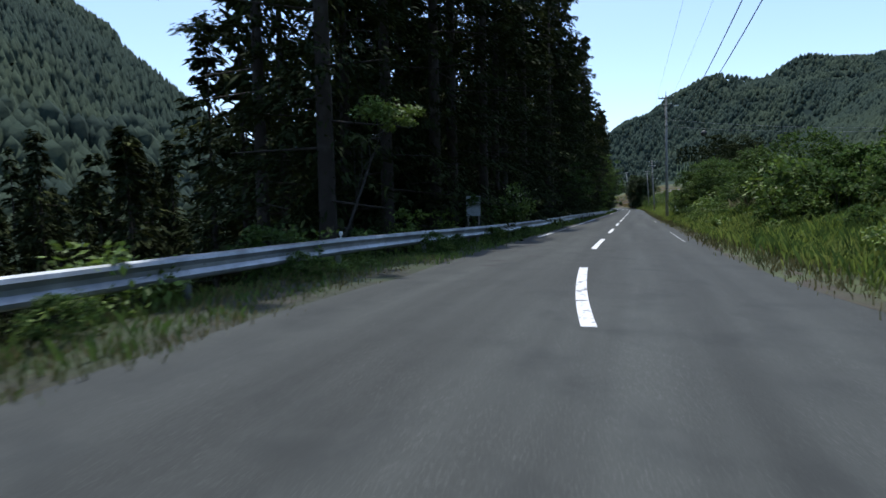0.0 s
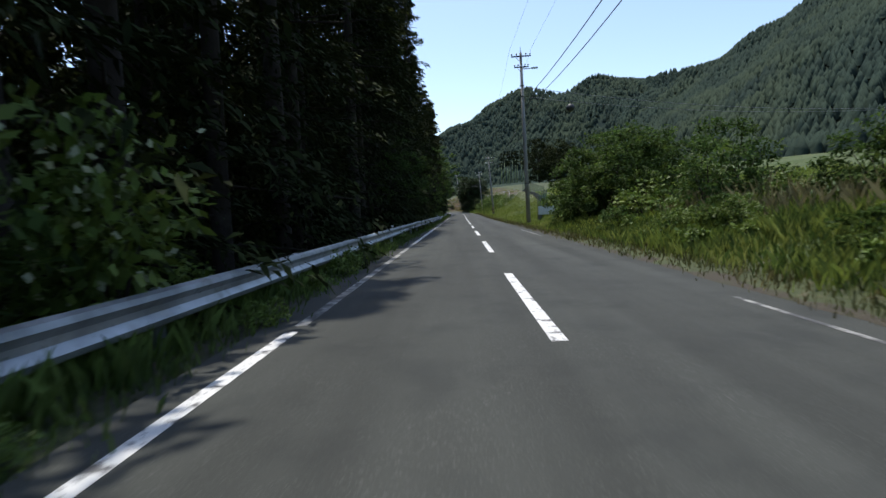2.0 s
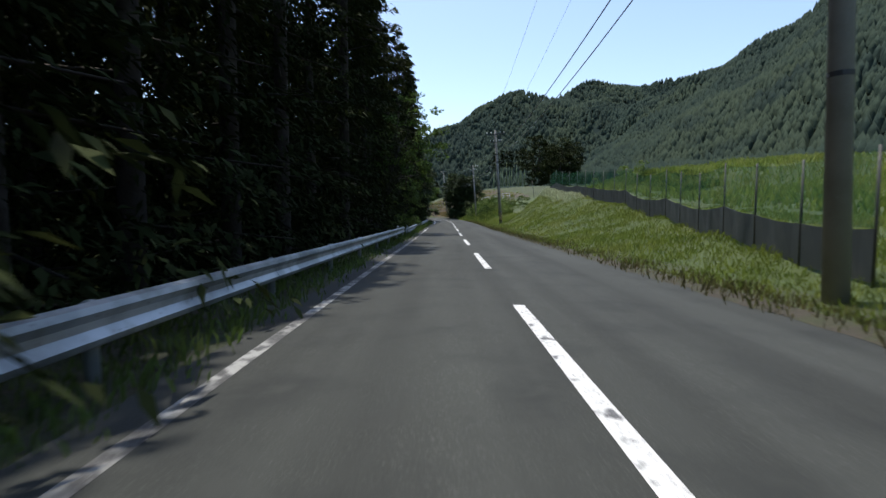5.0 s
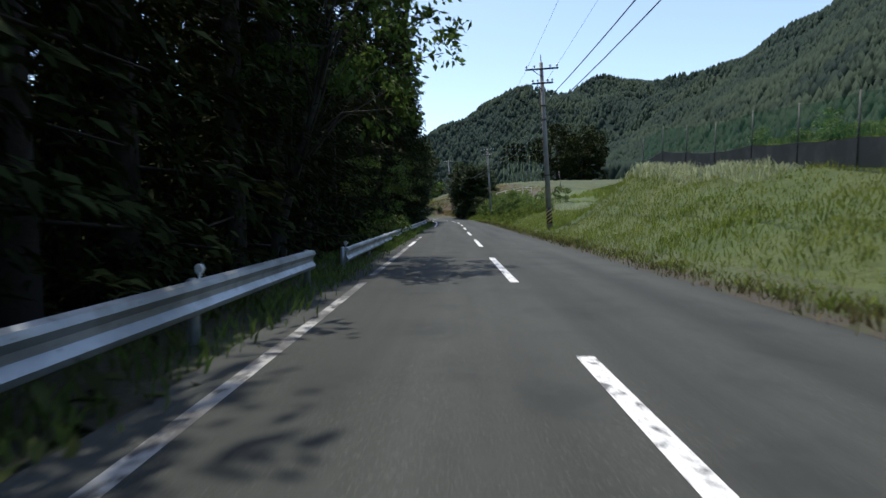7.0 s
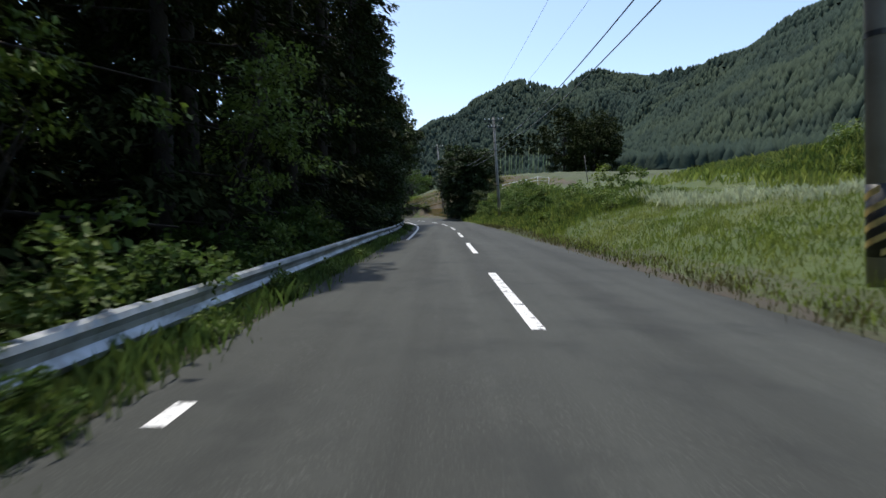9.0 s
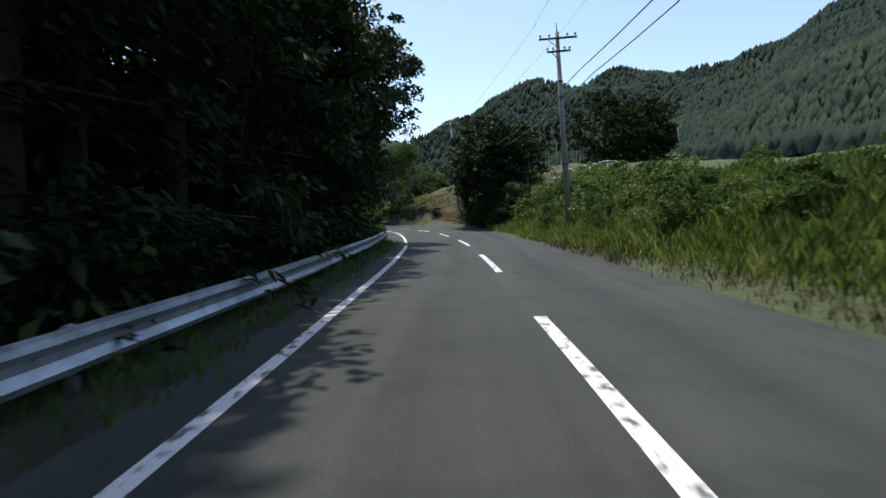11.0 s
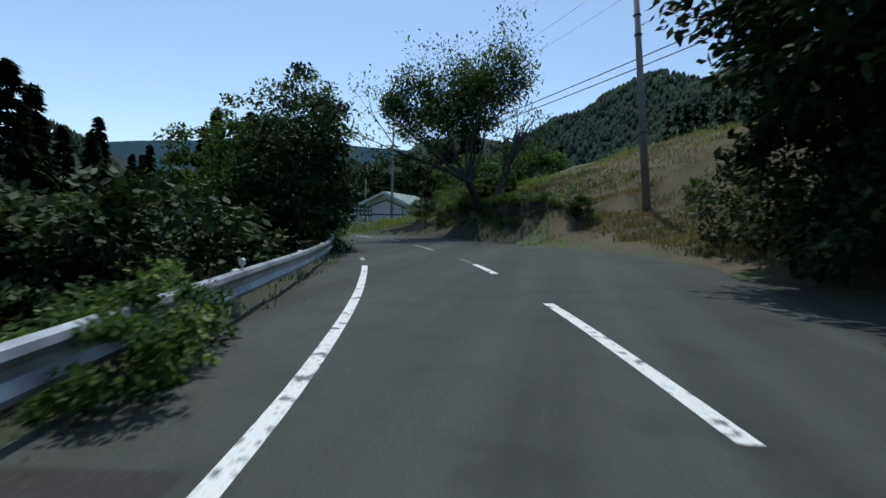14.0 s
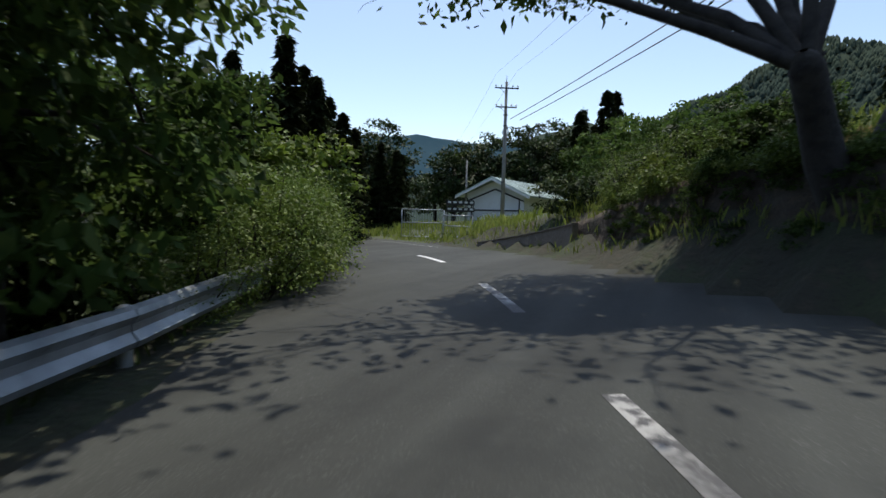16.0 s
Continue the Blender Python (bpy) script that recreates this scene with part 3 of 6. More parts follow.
# the blue mountain at the end of the valley
bp = [(-2600, 1150, 190), (-2000, 1400, 230), (-1500, 1600, 235), (-1189, 1742, 262), (-1057, 1806, 287), (-924, 1869, 297), (-741, 1953, 270), (-426, 2101, 262), (0, 2300, 300), (500, 2500, 280)]
bx, by, bz = (np.array(c, float) for c in zip(*bp))
tt = np.linspace(0, len(bp) - 1, 140)
kk = np.arange(len(bp))
vs = []
for t in tt:
    x, y, z = np.interp(t, kk, bx), np.interp(t, kk, by), np.interp(t, kk, bz)
    z += 5 * noise.noise(Vector((t * 2.3, 0, 0))) + 2.5 * noise.noise(Vector((t * 9.0, 3, 0)))
    for f in (0.0, 0.35, 0.7, 1.0):
        vs.append((x + (1 - f) * 260, y - (1 - f) * 420, -30 + (z + 30) * f + (12 * noise.noise(Vector((t * 1.6, f * 3, 7))) if 0 < f < 1 else 0)))
fs = [(4 * i + j, 4 * i + 4 + j, 4 * i + 5 + j, 4 * i + 1 + j) for i in range(139) for j in range(3)]
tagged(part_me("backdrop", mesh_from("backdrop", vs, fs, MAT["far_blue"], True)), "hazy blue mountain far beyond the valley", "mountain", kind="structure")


# ---- guard rails ----
W_PROFILE = [(0.0, -0.175), (0.055, -0.15), (0.075, -0.10), (0.02, -0.03), (0.02, 0.03), (0.075, 0.10), (0.055, 0.15), (0.0, 0.175), (-0.004, 0.172), (0.014, 0.03), (0.014, -0.03), (-0.004, -0.172)]


def polyline(pts, step):
    p = np.array(pts, float)
    L = np.r_[0, np.cumsum(np.hypot(*np.diff(p, axis=0).T))]
    n = max(1, int(round(L[-1] / step)))
    t = np.linspace(0, L[-1], n + 1)
    return [(float(np.interp(v, L, p[:, 0])), float(np.interp(v, L, p[:, 1]))) for v in t]


def guard_rail(pts, top, mat, label, step=4.0, reflect=(), post_mat=None):
    pl = polyline(pts, step)
    x0, y0 = pl[0]
    rail = tagged(new("guard_rail"), label, "guard rail", "roadside guard rails")
    rail.location = (x0, y0, 0)
    o = Vector((x0, y0, 0))
    n = len(pl)
    pm = None
    for i, (x, y) in enumerate(pl):
        zt = float(road_z(y)) + (top(y) if callable(top) else top)
        tx, ty = pl[min(i + 1, n - 1)][0] - pl[max(i - 1, 0)][0], pl[min(i + 1, n - 1)][1] - pl[max(i - 1, 0)][1]
        nrm = Vector((ty, -tx, 0)).normalized()
        base = Vector((x, y, 0)) - nrm * 0.07
        lo = min(land_z(base.x, base.y), zt - 0.5) - 0.15
        v, f = tube_mesh([base + Vector((0, 0, lo)), base + Vector((0, 0, zt - 0.02)), base + Vector((0, 0, zt))], [0.057, 0.057, 0.03], 10)
        part_me("post", mesh_from("post", [p - o for p in v], f, post_mat or mat, True), rail)
        if i in reflect:
            h = Vector((x, y, zt + 0.09))
            v, f = tube_mesh([h - nrm * 0.012 - Vector((0, 0, 0.0)), h + Vector((0, 0.03, 0.0))], [0.05, 0.05], 12)
            v2, f2 = tube_mesh([Vector((x, y, zt - 0.05)), Vector((x, y, zt + 0.06))], [0.014, 0.014], 6)
            v, f = join([(v, f), (v2, f2)])
            part_me("reflector", mesh_from("reflector", [p - o for p in v], f, MAT["porcelain"], False), rail, "round white reflector on a short stem")
        if i < n - 1:
            x2, y2 = pl[i + 1]
            nxt = Vector((x2, y2, 0))
            tx2, ty2 = pl[min(i + 2, n - 1)][0] - x, pl[min(i + 2, n - 1)][1] - y
            nrm2 = Vector((ty2, -tx2, 0)).normalized()
            vs, fs = [], []
            m = len(W_PROFILE)
            ext = 0.06 * (nxt - Vector((x, y, 0))).normalized()
            off = 0.004 * (i % 2)
            for (px, py, nn, e) in ((x, y, nrm, -ext), (x2, y2, nrm2, ext)):
                z = float(road_z(py)) + (top(py) if callable(top) else top) - 0.175 + 0.008 * math.sin(py * 1.7)
                for a, b in W_PROFILE:
                    vs.append(Vector((px, py, z + b)) + nn * (a + off) + e - o)
            for k in range(m):
                k2 = (k + 1) % m
                fs.append((k, k2, m + k2, m + k))
            fs.append(tuple(reversed(range(m))))
            fs.append(tuple(range(m, 2 * m)))
            part_me("beam", mesh_from("beam", vs, fs, mat), rail)
    return rail


RAIL_A = [(-4.85, -14), (-4.7, -5), (-4.75, 0), (-4.75, 3.2), (-4.3, 7), (-3.95, 10.5), (-3.8, 14), (-3.7, 20), (-3.65, 32), (-3.6, 60), (-3.6, 77.6)]
RAIL_B = [(-3.6, 80.6), (-3.7, 95), (-3.8, 110), (-3.8, 125), (-4.2, 135), (-4.7, 142), (-5.35, 147.8)]
RAIL_C = [(-5.4, 147.95), (-6.95, 156), (-8.82, 162.5), (-10.6, 167.5), (-12.6, 172.5), (-14.6, 176.7), (-17.2, 181.0), (-20.5, 185.6)]
guard_rail(RAIL_A, 0.62, MAT["zinc"], "weathered galvanised steel guard rail beside the forest", reflect=(4, 12, 22))
guard_rail(RAIL_B, 0.48, MAT["zinc"], "galvanised guard rail overgrown with roadside plants", reflect=(0,))
def bend_top(y):
    """The rail stands a little higher round the middle of the bend."""
    return float(np.interp(y, [148, 153, 158, 163, 168], [0.48, 0.5, 0.56, 0.53, 0.47]))


guard_rail(RAIL_C, bend_top, MAT["zinc"], "clean galvanised guard rail on white posts round the bend", reflect=(3,), post_mat=MAT["white_steel"])


# ---- poles and wires ----
def utility_pole(x, y, h, lean=0.0, band=False, arms=((0.5, 1.0),), label="tall grey concrete utility pole with cross-arms", lamp=False, foot=None, turn=0.0, r=0.17):
    z0 = land_z(x, y) if foot is None else foot
    pole = tagged(new("utility_pole"), label, "utility pole", "utility poles")
    pole.matrix_world = pose(x, y, z0 - 0.3, 0, lean, turn)
    v, f = tube_mesh([(0, 0, 0), (0, 0, h * 0.5 + 0.3), (0, 0, h + 0.3)], [r, r * 0.8, r * 0.58], 14)
    part_me("shaft", mesh_from("shaft", v, f, MAT["concrete"], True), pole)
    for down, half in arms:
        z = h + 0.3 - down
        part("cross_arm", box_bm(2 * half, 0.08, 0.09, (0, -0.16, z), 0.01), MAT["dark_metal"], pole)
        for k in (-0.92, -0.45, 0.5, 0.92):
            v, f = tube_mesh([(k * half, -0.16, z + 0.04), (k * half, -0.16, z + 0.1), (k * half, -0.16, z + 0.12), (k * half, -0.16, z + 0.2), (k * half, -0.16, z + 0.24)], [0.02, 0.02, 0.06, 0.055, 0.02], 8)
            part_me("insulator", mesh_from("insulator", v, f, MAT["porcelain"], True), pole)
        v, f = tube_mesh([(-half * 0.6, -0.13, z), (0, -0.13, z - 0.45)], [0.02, 0.02], 5)
        part_me("brace", mesh_from("brace", v, f, MAT["dark_metal"]), pole)
    v, f = tube_mesh([(0, 0, h + 0.2), (0, 0, h + 0.75)], [0.03, 0.02], 6)
    part_me("spike", mesh_from("spike", v, f, MAT["dark_metal"]), pole)
    for zz in (h - 3.0, h - 2.2, 3.4):
        v, f = tube_mesh([(0, 0, zz), (0, 0, zz + 0.07)], [r * 0.95, r * 0.95], 12)
        part_me("steel_band", mesh_from("steel_band", v, f, MAT["dark_metal"]), pole)
    if lamp:
        part("street_light_arm", box_bm(0.9, 0.05, 0.05, (0.45, 0, h - 0.9), 0.01), MAT["dark_metal"], pole)
        part("street_light", box_bm(0.5, 0.2, 0.12, (1.0, 0, h - 0.88), 0.03), MAT["porcelain"], pole, "pale lamp head")
    if band:
        low = band
        v, f = tube_mesh([(0, 0, low), (0, 0, low + 0.94)], [r * 0.995, r * 0.98], 24)
        part_me("warning_band", mesh_from("warning_band", v, f, MAT["black"], True), pole, "black warning band")
        for k in range(-3, 4):
            vs, fs = [], []
            for j in range(25):
                a = 2 * math.pi * j / 24
                zz = low + 0.04 + 0.207 * k + 0.62 * j / 24
                rr = r * 1.012
                if low <= zz and zz + 0.085 <= low + 0.94:
                    vs += [(rr * math.cos(a), rr * math.sin(a), zz), (rr * math.cos(a), rr * math.sin(a), zz + 0.085)]
            for j in range(len(vs) // 2 - 1):
                fs.append((2 * j, 2 * j + 2, 2 * j + 3, 2 * j + 1))
            if fs:
                part_me("warning_stripe", mesh_from("warning_stripe", vs, fs, MAT["yellow"]), pole, "pale yellow slanted warning stripe")
    return pole


utility_pole(4.45, 53.0, 13.0, -1.7, False, ((0.3, 0.75), (1.1, 0.55)), lamp=True)
utility_pole(4.75, 98.8, 9.6, -4.0, 0.62, ((0.4, 0.95), (1.2, 0.6)), "concrete utility pole with yellow and black stripes")
utility_pole(4.85, 143.0, 9.8, -4.0, False, ((0.35, 0.95), (1.0, 0.6)), "concrete utility pole standing in tall grass")
utility_pole(-0.6, 176.8, 10.4, -5.5, False, ((0.4, 0.9),), "concrete utility pole on a dry grassy slope")
utility_pole(-22.6, 209.8, 10.6, 0, False, ((0.5, 0.9), (1.9, 0.8)), "wooden-grey utility pole in front of the white house", turn=30)
utility_pole(-47.0, 252.0, 10.0, 0, False, ((0.5, 0.9), (1.5, 0.8)), "distant grey utility pole beside the road", turn=30)
utility_pole(-27.6, 214.5, 5.5, 0, False, (), "short grey pole beside the house", r=0.1, turn=30)


def wire(a, b, sag, r=0.014, label="dark overhead power cable between poles"):
    a, b = Vector(a), Vector(b)
    pts = [a.lerp(b, t) - Vector((0, 0, sag * 4 * t * (1 - t))) for t in np.linspace(0, 1, 15)]
    v, f = tube_mesh(pts, [r] * 15, 5)
    return tagged(part_me("power_line", mesh_from("power_line", v, f, MAT["cable"], True)), label, "cable", "overhead cables")


tops = [(4.6, -10, 13.6), (4.05, 53.0, 13.2), (4.05, 98.8, 9.5), (3.8, 143.0, 10.9), (-1.15, 176.9, 11.8), (-22.6, 209.8, 12.3), (-47, 252, 10.5)]
for a, b in zip(tops, tops[1:]):
    for dx, dz in ((-0.8, 0.0), (0.8, 0.0)):
        wire((a[0] + dx, a[1], a[2] + dz), (b[0] + dx, b[1], b[2] + dz), 0.6, 0.007)
low_ends = [(5.3, 8.0, 10.6), (5.2, 53.0, 10.3), (5.0, 98.8, 8.3), (5.3, 143.0, 8.7), (0.1, 176.9, 8.9), (-22.2, 209.8, 8.8)]
for (a, b), sag in zip(zip(low_ends, low_ends[1:]), (0.8, 0.7, 0.8, 1.2, 0.25)):
    for off in (0.0, 0.75):
        wire((a[0] + off, a[1], a[2] - 0.15 * off), (b[0] + off, b[1], b[2] - 0.15 * off), sag, 0.026)
wire((4.6, 53, 10.3), (40, 58, 8.6), 0.8, 0.02)
wire((4.6, 53, 9.6), (40, 58, 8.6), 0.8, 0.02)
bm = bmesh.new()
bmesh.ops.create_uvsphere(bm, u_segments=20, v_segments=12, radius=0.31)
for v in bm.verts:
    if abs(v.co.z) < 0.03:
        v.co.x *= 1.05
        v.co.y *= 1.05
ball = part("cable_marker_ball", bm, MAT["black"], smooth=True, at=pose(7.85, 53.4, 8.75))
tagged(ball, "round black marker ball hanging on a cable", "marker ball")


# ---- plants ----
def diamonds(cen, along, side, length, width, droop=0.15):
    """Folded leaf-shaped quads from arrays: centres, directions, sideways vectors, sizes."""
    n = len(cen)
    length, width = np.broadcast_to(length, n)[:, None], np.broadcast_to(width, n)[:, None]
    up = np.cross(side, along)
    v = np.empty((n, 4, 3))
    v[:, 0] = cen - along * length * 0.5
    v[:, 1] = cen + side * width * 0.5 - up * width * 0.18
    v[:, 2] = cen + along * length * 0.5 - np.array([0, 0, 1.0]) * length * droop
    v[:, 3] = cen - side * width * 0.5 - up * width * 0.18
    f = np.arange(n * 4).reshape(n, 4)
    return v.reshape(-1, 3), f


def unit(a):
    return a / np.maximum(np.linalg.norm(a, axis=-1, keepdims=True), 1e-9)


def raw_mesh(name, v, f, mat, smooth=False):
    """A mesh of quads from arrays."""
    me = bpy.data.meshes.new(name)
    n = len(f)
    k = f.shape[1]
    me.vertices.add(len(v))
    me.vertices.foreach_set("co", np.ascontiguousarray(v, dtype=np.float32).ravel())
    me.loops.add(n * k)
    me.loops.foreach_set("vertex_index", np.ascontiguousarray(f, dtype=np.int32).ravel())
    me.polygons.add(n)
    me.polygons.foreach_set("loop_start", np.arange(0, n * k, k, dtype=np.int32))
    me.polygons.foreach_set("loop_total", np.full(n, k, dtype=np.int32))
    me.materials.append(mat)
    me.update(calc_edges=True)
    me.validate()
    return me


def cedar_crown(seed, h, r, branches, sprays, low=0.1, size=0.42, power=0.75, inner=0.0):
    g = np.random.default_rng(seed)
    u = low + (1 - low) * g.random(branches) ** 1.15
    ang = g.random(branches) * 2 * np.pi
    rad = r * np.clip((1 - u) / (1 - low), 0.02, 1) ** power * (0.55 + 0.6 * g.random(branches)) * (1 + 0.18 * np.sin(3 * ang + u * 17 + seed)) + 0.15
    d = np.stack([np.cos(ang), np.sin(ang), np.full(branches, -0.12) - 0.25 * g.random(branches)], 1)
    t = 0.3 + 0.7 * g.random((branches, sprays)) ** 0.75
    base = np.stack([np.zeros(branches), np.zeros(branches), u * h + rad * 0.12], 1)
    cen = base[:, None] + d[:, None] * (rad[:, None] * t)[..., None]
    across = np.stack([-np.sin(ang), np.cos(ang), np.zeros(branches)], 1)
    wide = g.normal(0, 0.34, (branches, sprays)) * (1.15 - 0.6 * t) * (0.5 + rad[:, None] / 4)
    cen += across[:, None] * wide[..., None]
    cen[..., 2] += g.normal(0, 0.07, t.shape) - 0.25 * np.abs(wide)
    cen[..., 2] -= 0.10 * (rad[:, None] * t) ** 2 / max(r, 1)
    out = np.broadcast_to(unit(np.stack([np.cos(ang), np.sin(ang), np.zeros(branches)], 1))[:, None], cen.shape)
    along = unit(out + across[:, None] * np.sign(wide)[..., None] * 0.5 + g.normal(0, 0.4, cen.shape) + np.array([0, 0, -0.12]))
    side = unit(np.cross(along, g.normal(0, 0.35, cen.shape) + np.array([0, 0, 1.0])))
    n = branches * sprays
    sz = size * (0.6 + 0.8 * g.random(n))
    # the upper branches carry fewer and larger sprays
    few = np.repeat(u > 0.5, sprays)
    sz = sz * np.where(few, 1.5, 1.0)
    keep = ~few | (np.arange(n) % 3 > 0)
    v, f = diamonds(cen.reshape(-1, 3)[keep], along.reshape(-1, 3)[keep], side.reshape(-1, 3)[keep], sz[keep] * 1.3, sz[keep] * 0.46, 0.34)
    # coarse inner twigs near the stem
    m = int(branches * inner)
    if m:
        ui, ai = low + (0.97 - low) * g.random(m), g.random(m) * 2 * np.pi
        ri = r * np.clip((1 - ui) / (1 - low), 0.02, 1) ** power * (0.05 + 0.4 * g.random(m))
        ci = np.stack([ri * np.cos(ai), ri * np.sin(ai), ui * h], 1)
        al = unit(np.stack([np.cos(ai), np.sin(ai), -0.7 + 0 * ai], 1) + g.normal(0, 0.4, (m, 3)))
        si = unit(np.cross(al, g.normal(0, 0.6, (m, 3)) + np.array([0, 0, 1.0])))
        zi = size * (0.5 + 0.6 * g.random(m))
        v2, f2 = diamonds(ci, al, si, zi * 1.7, zi * 0.6, 0.4)
        v, f = np.concatenate([v, v2]), np.concatenate([f, f2 + len(v)])
    v[:, 2] = np.maximum(v[:, 2], 0.2)
    return v, f


def leaf_crown(seed, clumps, leaves, centre, radii, clump_r, leaf, flat=1.0, low_cut=-1.0, hole=0.35):
    """Leaves in clumps spread through an ellipsoid, thicker towards its outside."""
    g = np.random.default_rng(seed)
    d = unit(g.normal(0, 1, (clumps * 2, 3)))
    d = d[d[:, 2] > low_cut][:clumps]
    k = len(d)
    rr = hole + (1 - hole) * g.random(k) ** 0.5
    lump = 1 + 0.22 * np.sin(d[:, 0] * 5 + seed) * np.sin(d[:, 1] * 4 + d[:, 2] * 5)
    c = np.array(centre) + d * (rr * lump)[:, None] * np.array(radii)
    off = unit(g.normal(0, 1, (k, leaves, 3))) * (g.random((k, leaves, 1)) ** 0.45) * clump_r * (0.6 + 0.7 * g.random((k, 1, 1)))
    off[..., 2] *= 0.62 * flat
    cen = (c[:, None] + off).reshape(-1, 3)
    n = len(cen)
    along = unit(np.repeat(d, leaves, 0) * 0.5 + off.reshape(-1, 3) / clump_r * 0.7 + g.normal(0, 0.6, (n, 3)) + np.array([0, 0, -0.2]))
    side = unit(np.cross(along, g.normal(0, 0.5, (n, 3)) + np.array([0, 0, 1.0])))
    sz = leaf * (0.6 + 0.8 * g.random(n))
    return diamonds(cen, along, side, sz * 1.3, sz * 0.75, 0.12), c


def limbs(seed, base, top, targets, r0, sides=7):
    """A tapered trunk from base to top, and limbs from it towards some of the targets."""
    g = np.random.default_rng(seed)
    base, top = Vector(base), Vector(top)
    mid = base.lerp(top, 0.5) + Vector((g.normal(0, 0.15), g.normal(0, 0.15), 0))
    chunks = [tube_mesh([base - Vector((0, 0, 0.3)), base + Vector((0, 0, 0.25)), mid, top], [r0 * 1.35, r0, r0 * 0.75, r0 * 0.45], sides + 3)]
    for tx in targets:
        tgt = Vector(tx)
        t = 0.35 + 0.6 * g.random()
        st = base.lerp(mid, t * 2) if t < 0.5 else mid.lerp(top, t * 2 - 1)
        m1 = st.lerp(tgt, 0.45) + Vector((g.normal(0, 0.2), g.normal(0, 0.2), abs(g.normal(0, 0.3)) + 0.1))
        rr = r0 * (0.18 + 0.2 * g.random())
        chunks.append(tube_mesh([st, m1, tgt], [rr, rr * 0.6, rr * 0.2], sides))
    return join(chunks)


CEDARS = []
for i, (h, r, nb, low, pw) in enumerate(((21, 3.0, 130, 0.04, 0.5), (24, 3.3, 140, 0.05, 0.55), (18, 2.8, 118, 0.03, 0.5), (23, 2.9, 132, 0.02, 0.45), (20, 3.5, 130, 0.06, 0.6))):
    v, f = cedar_crown(i + 1, h, r, nb, 62, low, 0.175, pw, 9.0)
    crown = raw_mesh("crown", v, f, MAT["cedar"])
    g = np.random.default_rng(50 + i)
    ch = [tube_mesh([(0, 0, -1.5), (0, 0, 0.4), (0.05, 0.03, h * 0.5), (0, 0, h * 0.97)], [0.34, 0.25, 0.17, 0.03], 9)]
    for k in range(26):
        z = h * (0.05 + 0.85 * k / 26)
        a = g.random() * 6.3
        ln = r * (1 - z / h) ** pw * 0.85
        ch.append(tube_mesh([(0, 0, z), (ln * math.cos(a), ln * math.sin(a), z - 0.1 * ln)], [0.04, 0.012], 4, False))
    v, f = join(ch)
    CEDARS.append((mesh_from("trunk", v, f, MAT["bark"], True), crown, h))
# thinner trees for the depth of the wood
MID = []
for i, (h, r) in enumerate(((21, 3.3), (24, 3.5), (19, 3.2))):
    v, f = cedar_crown(60 + i, h, r, 150, 46, 0.02, 0.2, 0.5, 7.0)
    MID.append((CEDARS[i][0], raw_mesh("crown", v, f, MAT["cedar"]), h))
DEEP = []
for i, (h, r) in enumerate(((21, 3.4), (25, 3.6), (18, 3.2))):
    v, f = cedar_crown(30 + i, h, r, 160, 22, 0.02, 0.36, 0.5, 4.0)
    DEEP.append((CEDARS[i][0], raw_mesh("crown", v, f, MAT["cedar"]), h))

SPARSE = []
for i, (h, r) in enumerate(((21, 3.4), (25, 3.6), (18, 3.2))):
    v, f = cedar_crown(36 + i, h, r, 120, 9, 0.05, 0.75, 0.7)
    SPARSE.append((CEDARS[i][0], raw_mesh("crown", v, f, MAT["cedar"]), h))


def tree(kind, meshes, x, y, scale=1.0, turn=0.0, label="", group="", z=None, tilt=0.0, names=("trunk", "crown")):
    ob = tagged(new(kind), label, "tree", group)
    ob.matrix_world = pose(x, y, land_z(x, y) if z is None else z, tilt, 0, turn) @ Matrix.Diagonal((scale, scale, scale, 1))
    for nm, me in zip(names, meshes):
        part_me(nm, me, ob)
    return ob


rnd = random.Random(7)
for row, (dist, step, pool) in enumerate(((6.5, 3.2, CEDARS), (10.0, 3.2, MID), (14.0, 3.9, DEEP), (19.5, 4.6, SPARSE), (25.5, 4.6, SPARSE), (32.0, 5.2, SPARSE))):
    s = s_of(-6)
    last = (143.0, 145.0, 146.0, 146.0, 145.0, 143.0)[row]
    while s < s_of(last):
        y = float(np.interp(s, CL_S, CL_Y))
        d = -dist - np.interp(y, SHOULDER_Y, SHOULDER) * 0.75 + rnd.uniform(-0.7, 0.6) - np.interp(y, [84, 90, 104, 108, 116], [0, 1.5, 1.3, 0.8, 0])
        p = at_road(s + rnd.uniform(-0.8, 0.8), d)
        m = rnd.choice(CEDARS if row == 1 and (70 < y < 88 or y < 8) else pool)
        if p.x + p.y > -5.0:
            tree("cedar_tree", m[:2], p.x, p.y, rnd.uniform(0.98, 1.25) if row == 0 else rnd.uniform(0.85, 1.15), rnd.uniform(0, 360), "tall dark green cedar in a dense roadside wood", "cedars of the roadside wood")
        s += step * rnd.uniform(0.8, 1.2)

for x, y in ((-17, 150), (-19.5, 153), (-15.6, 147.8), (-22.5, 156.5), (-18.6, 147), (-21.5, 150.5), (-25, 154)):
    m = rnd.choice(DEEP)
    tree("cedar_tree", m[:2], x, y, rnd.uniform(0.5, 0.6), rnd.uniform(0, 360), "dark cedar on the slope below the road", "cedars in the valley")

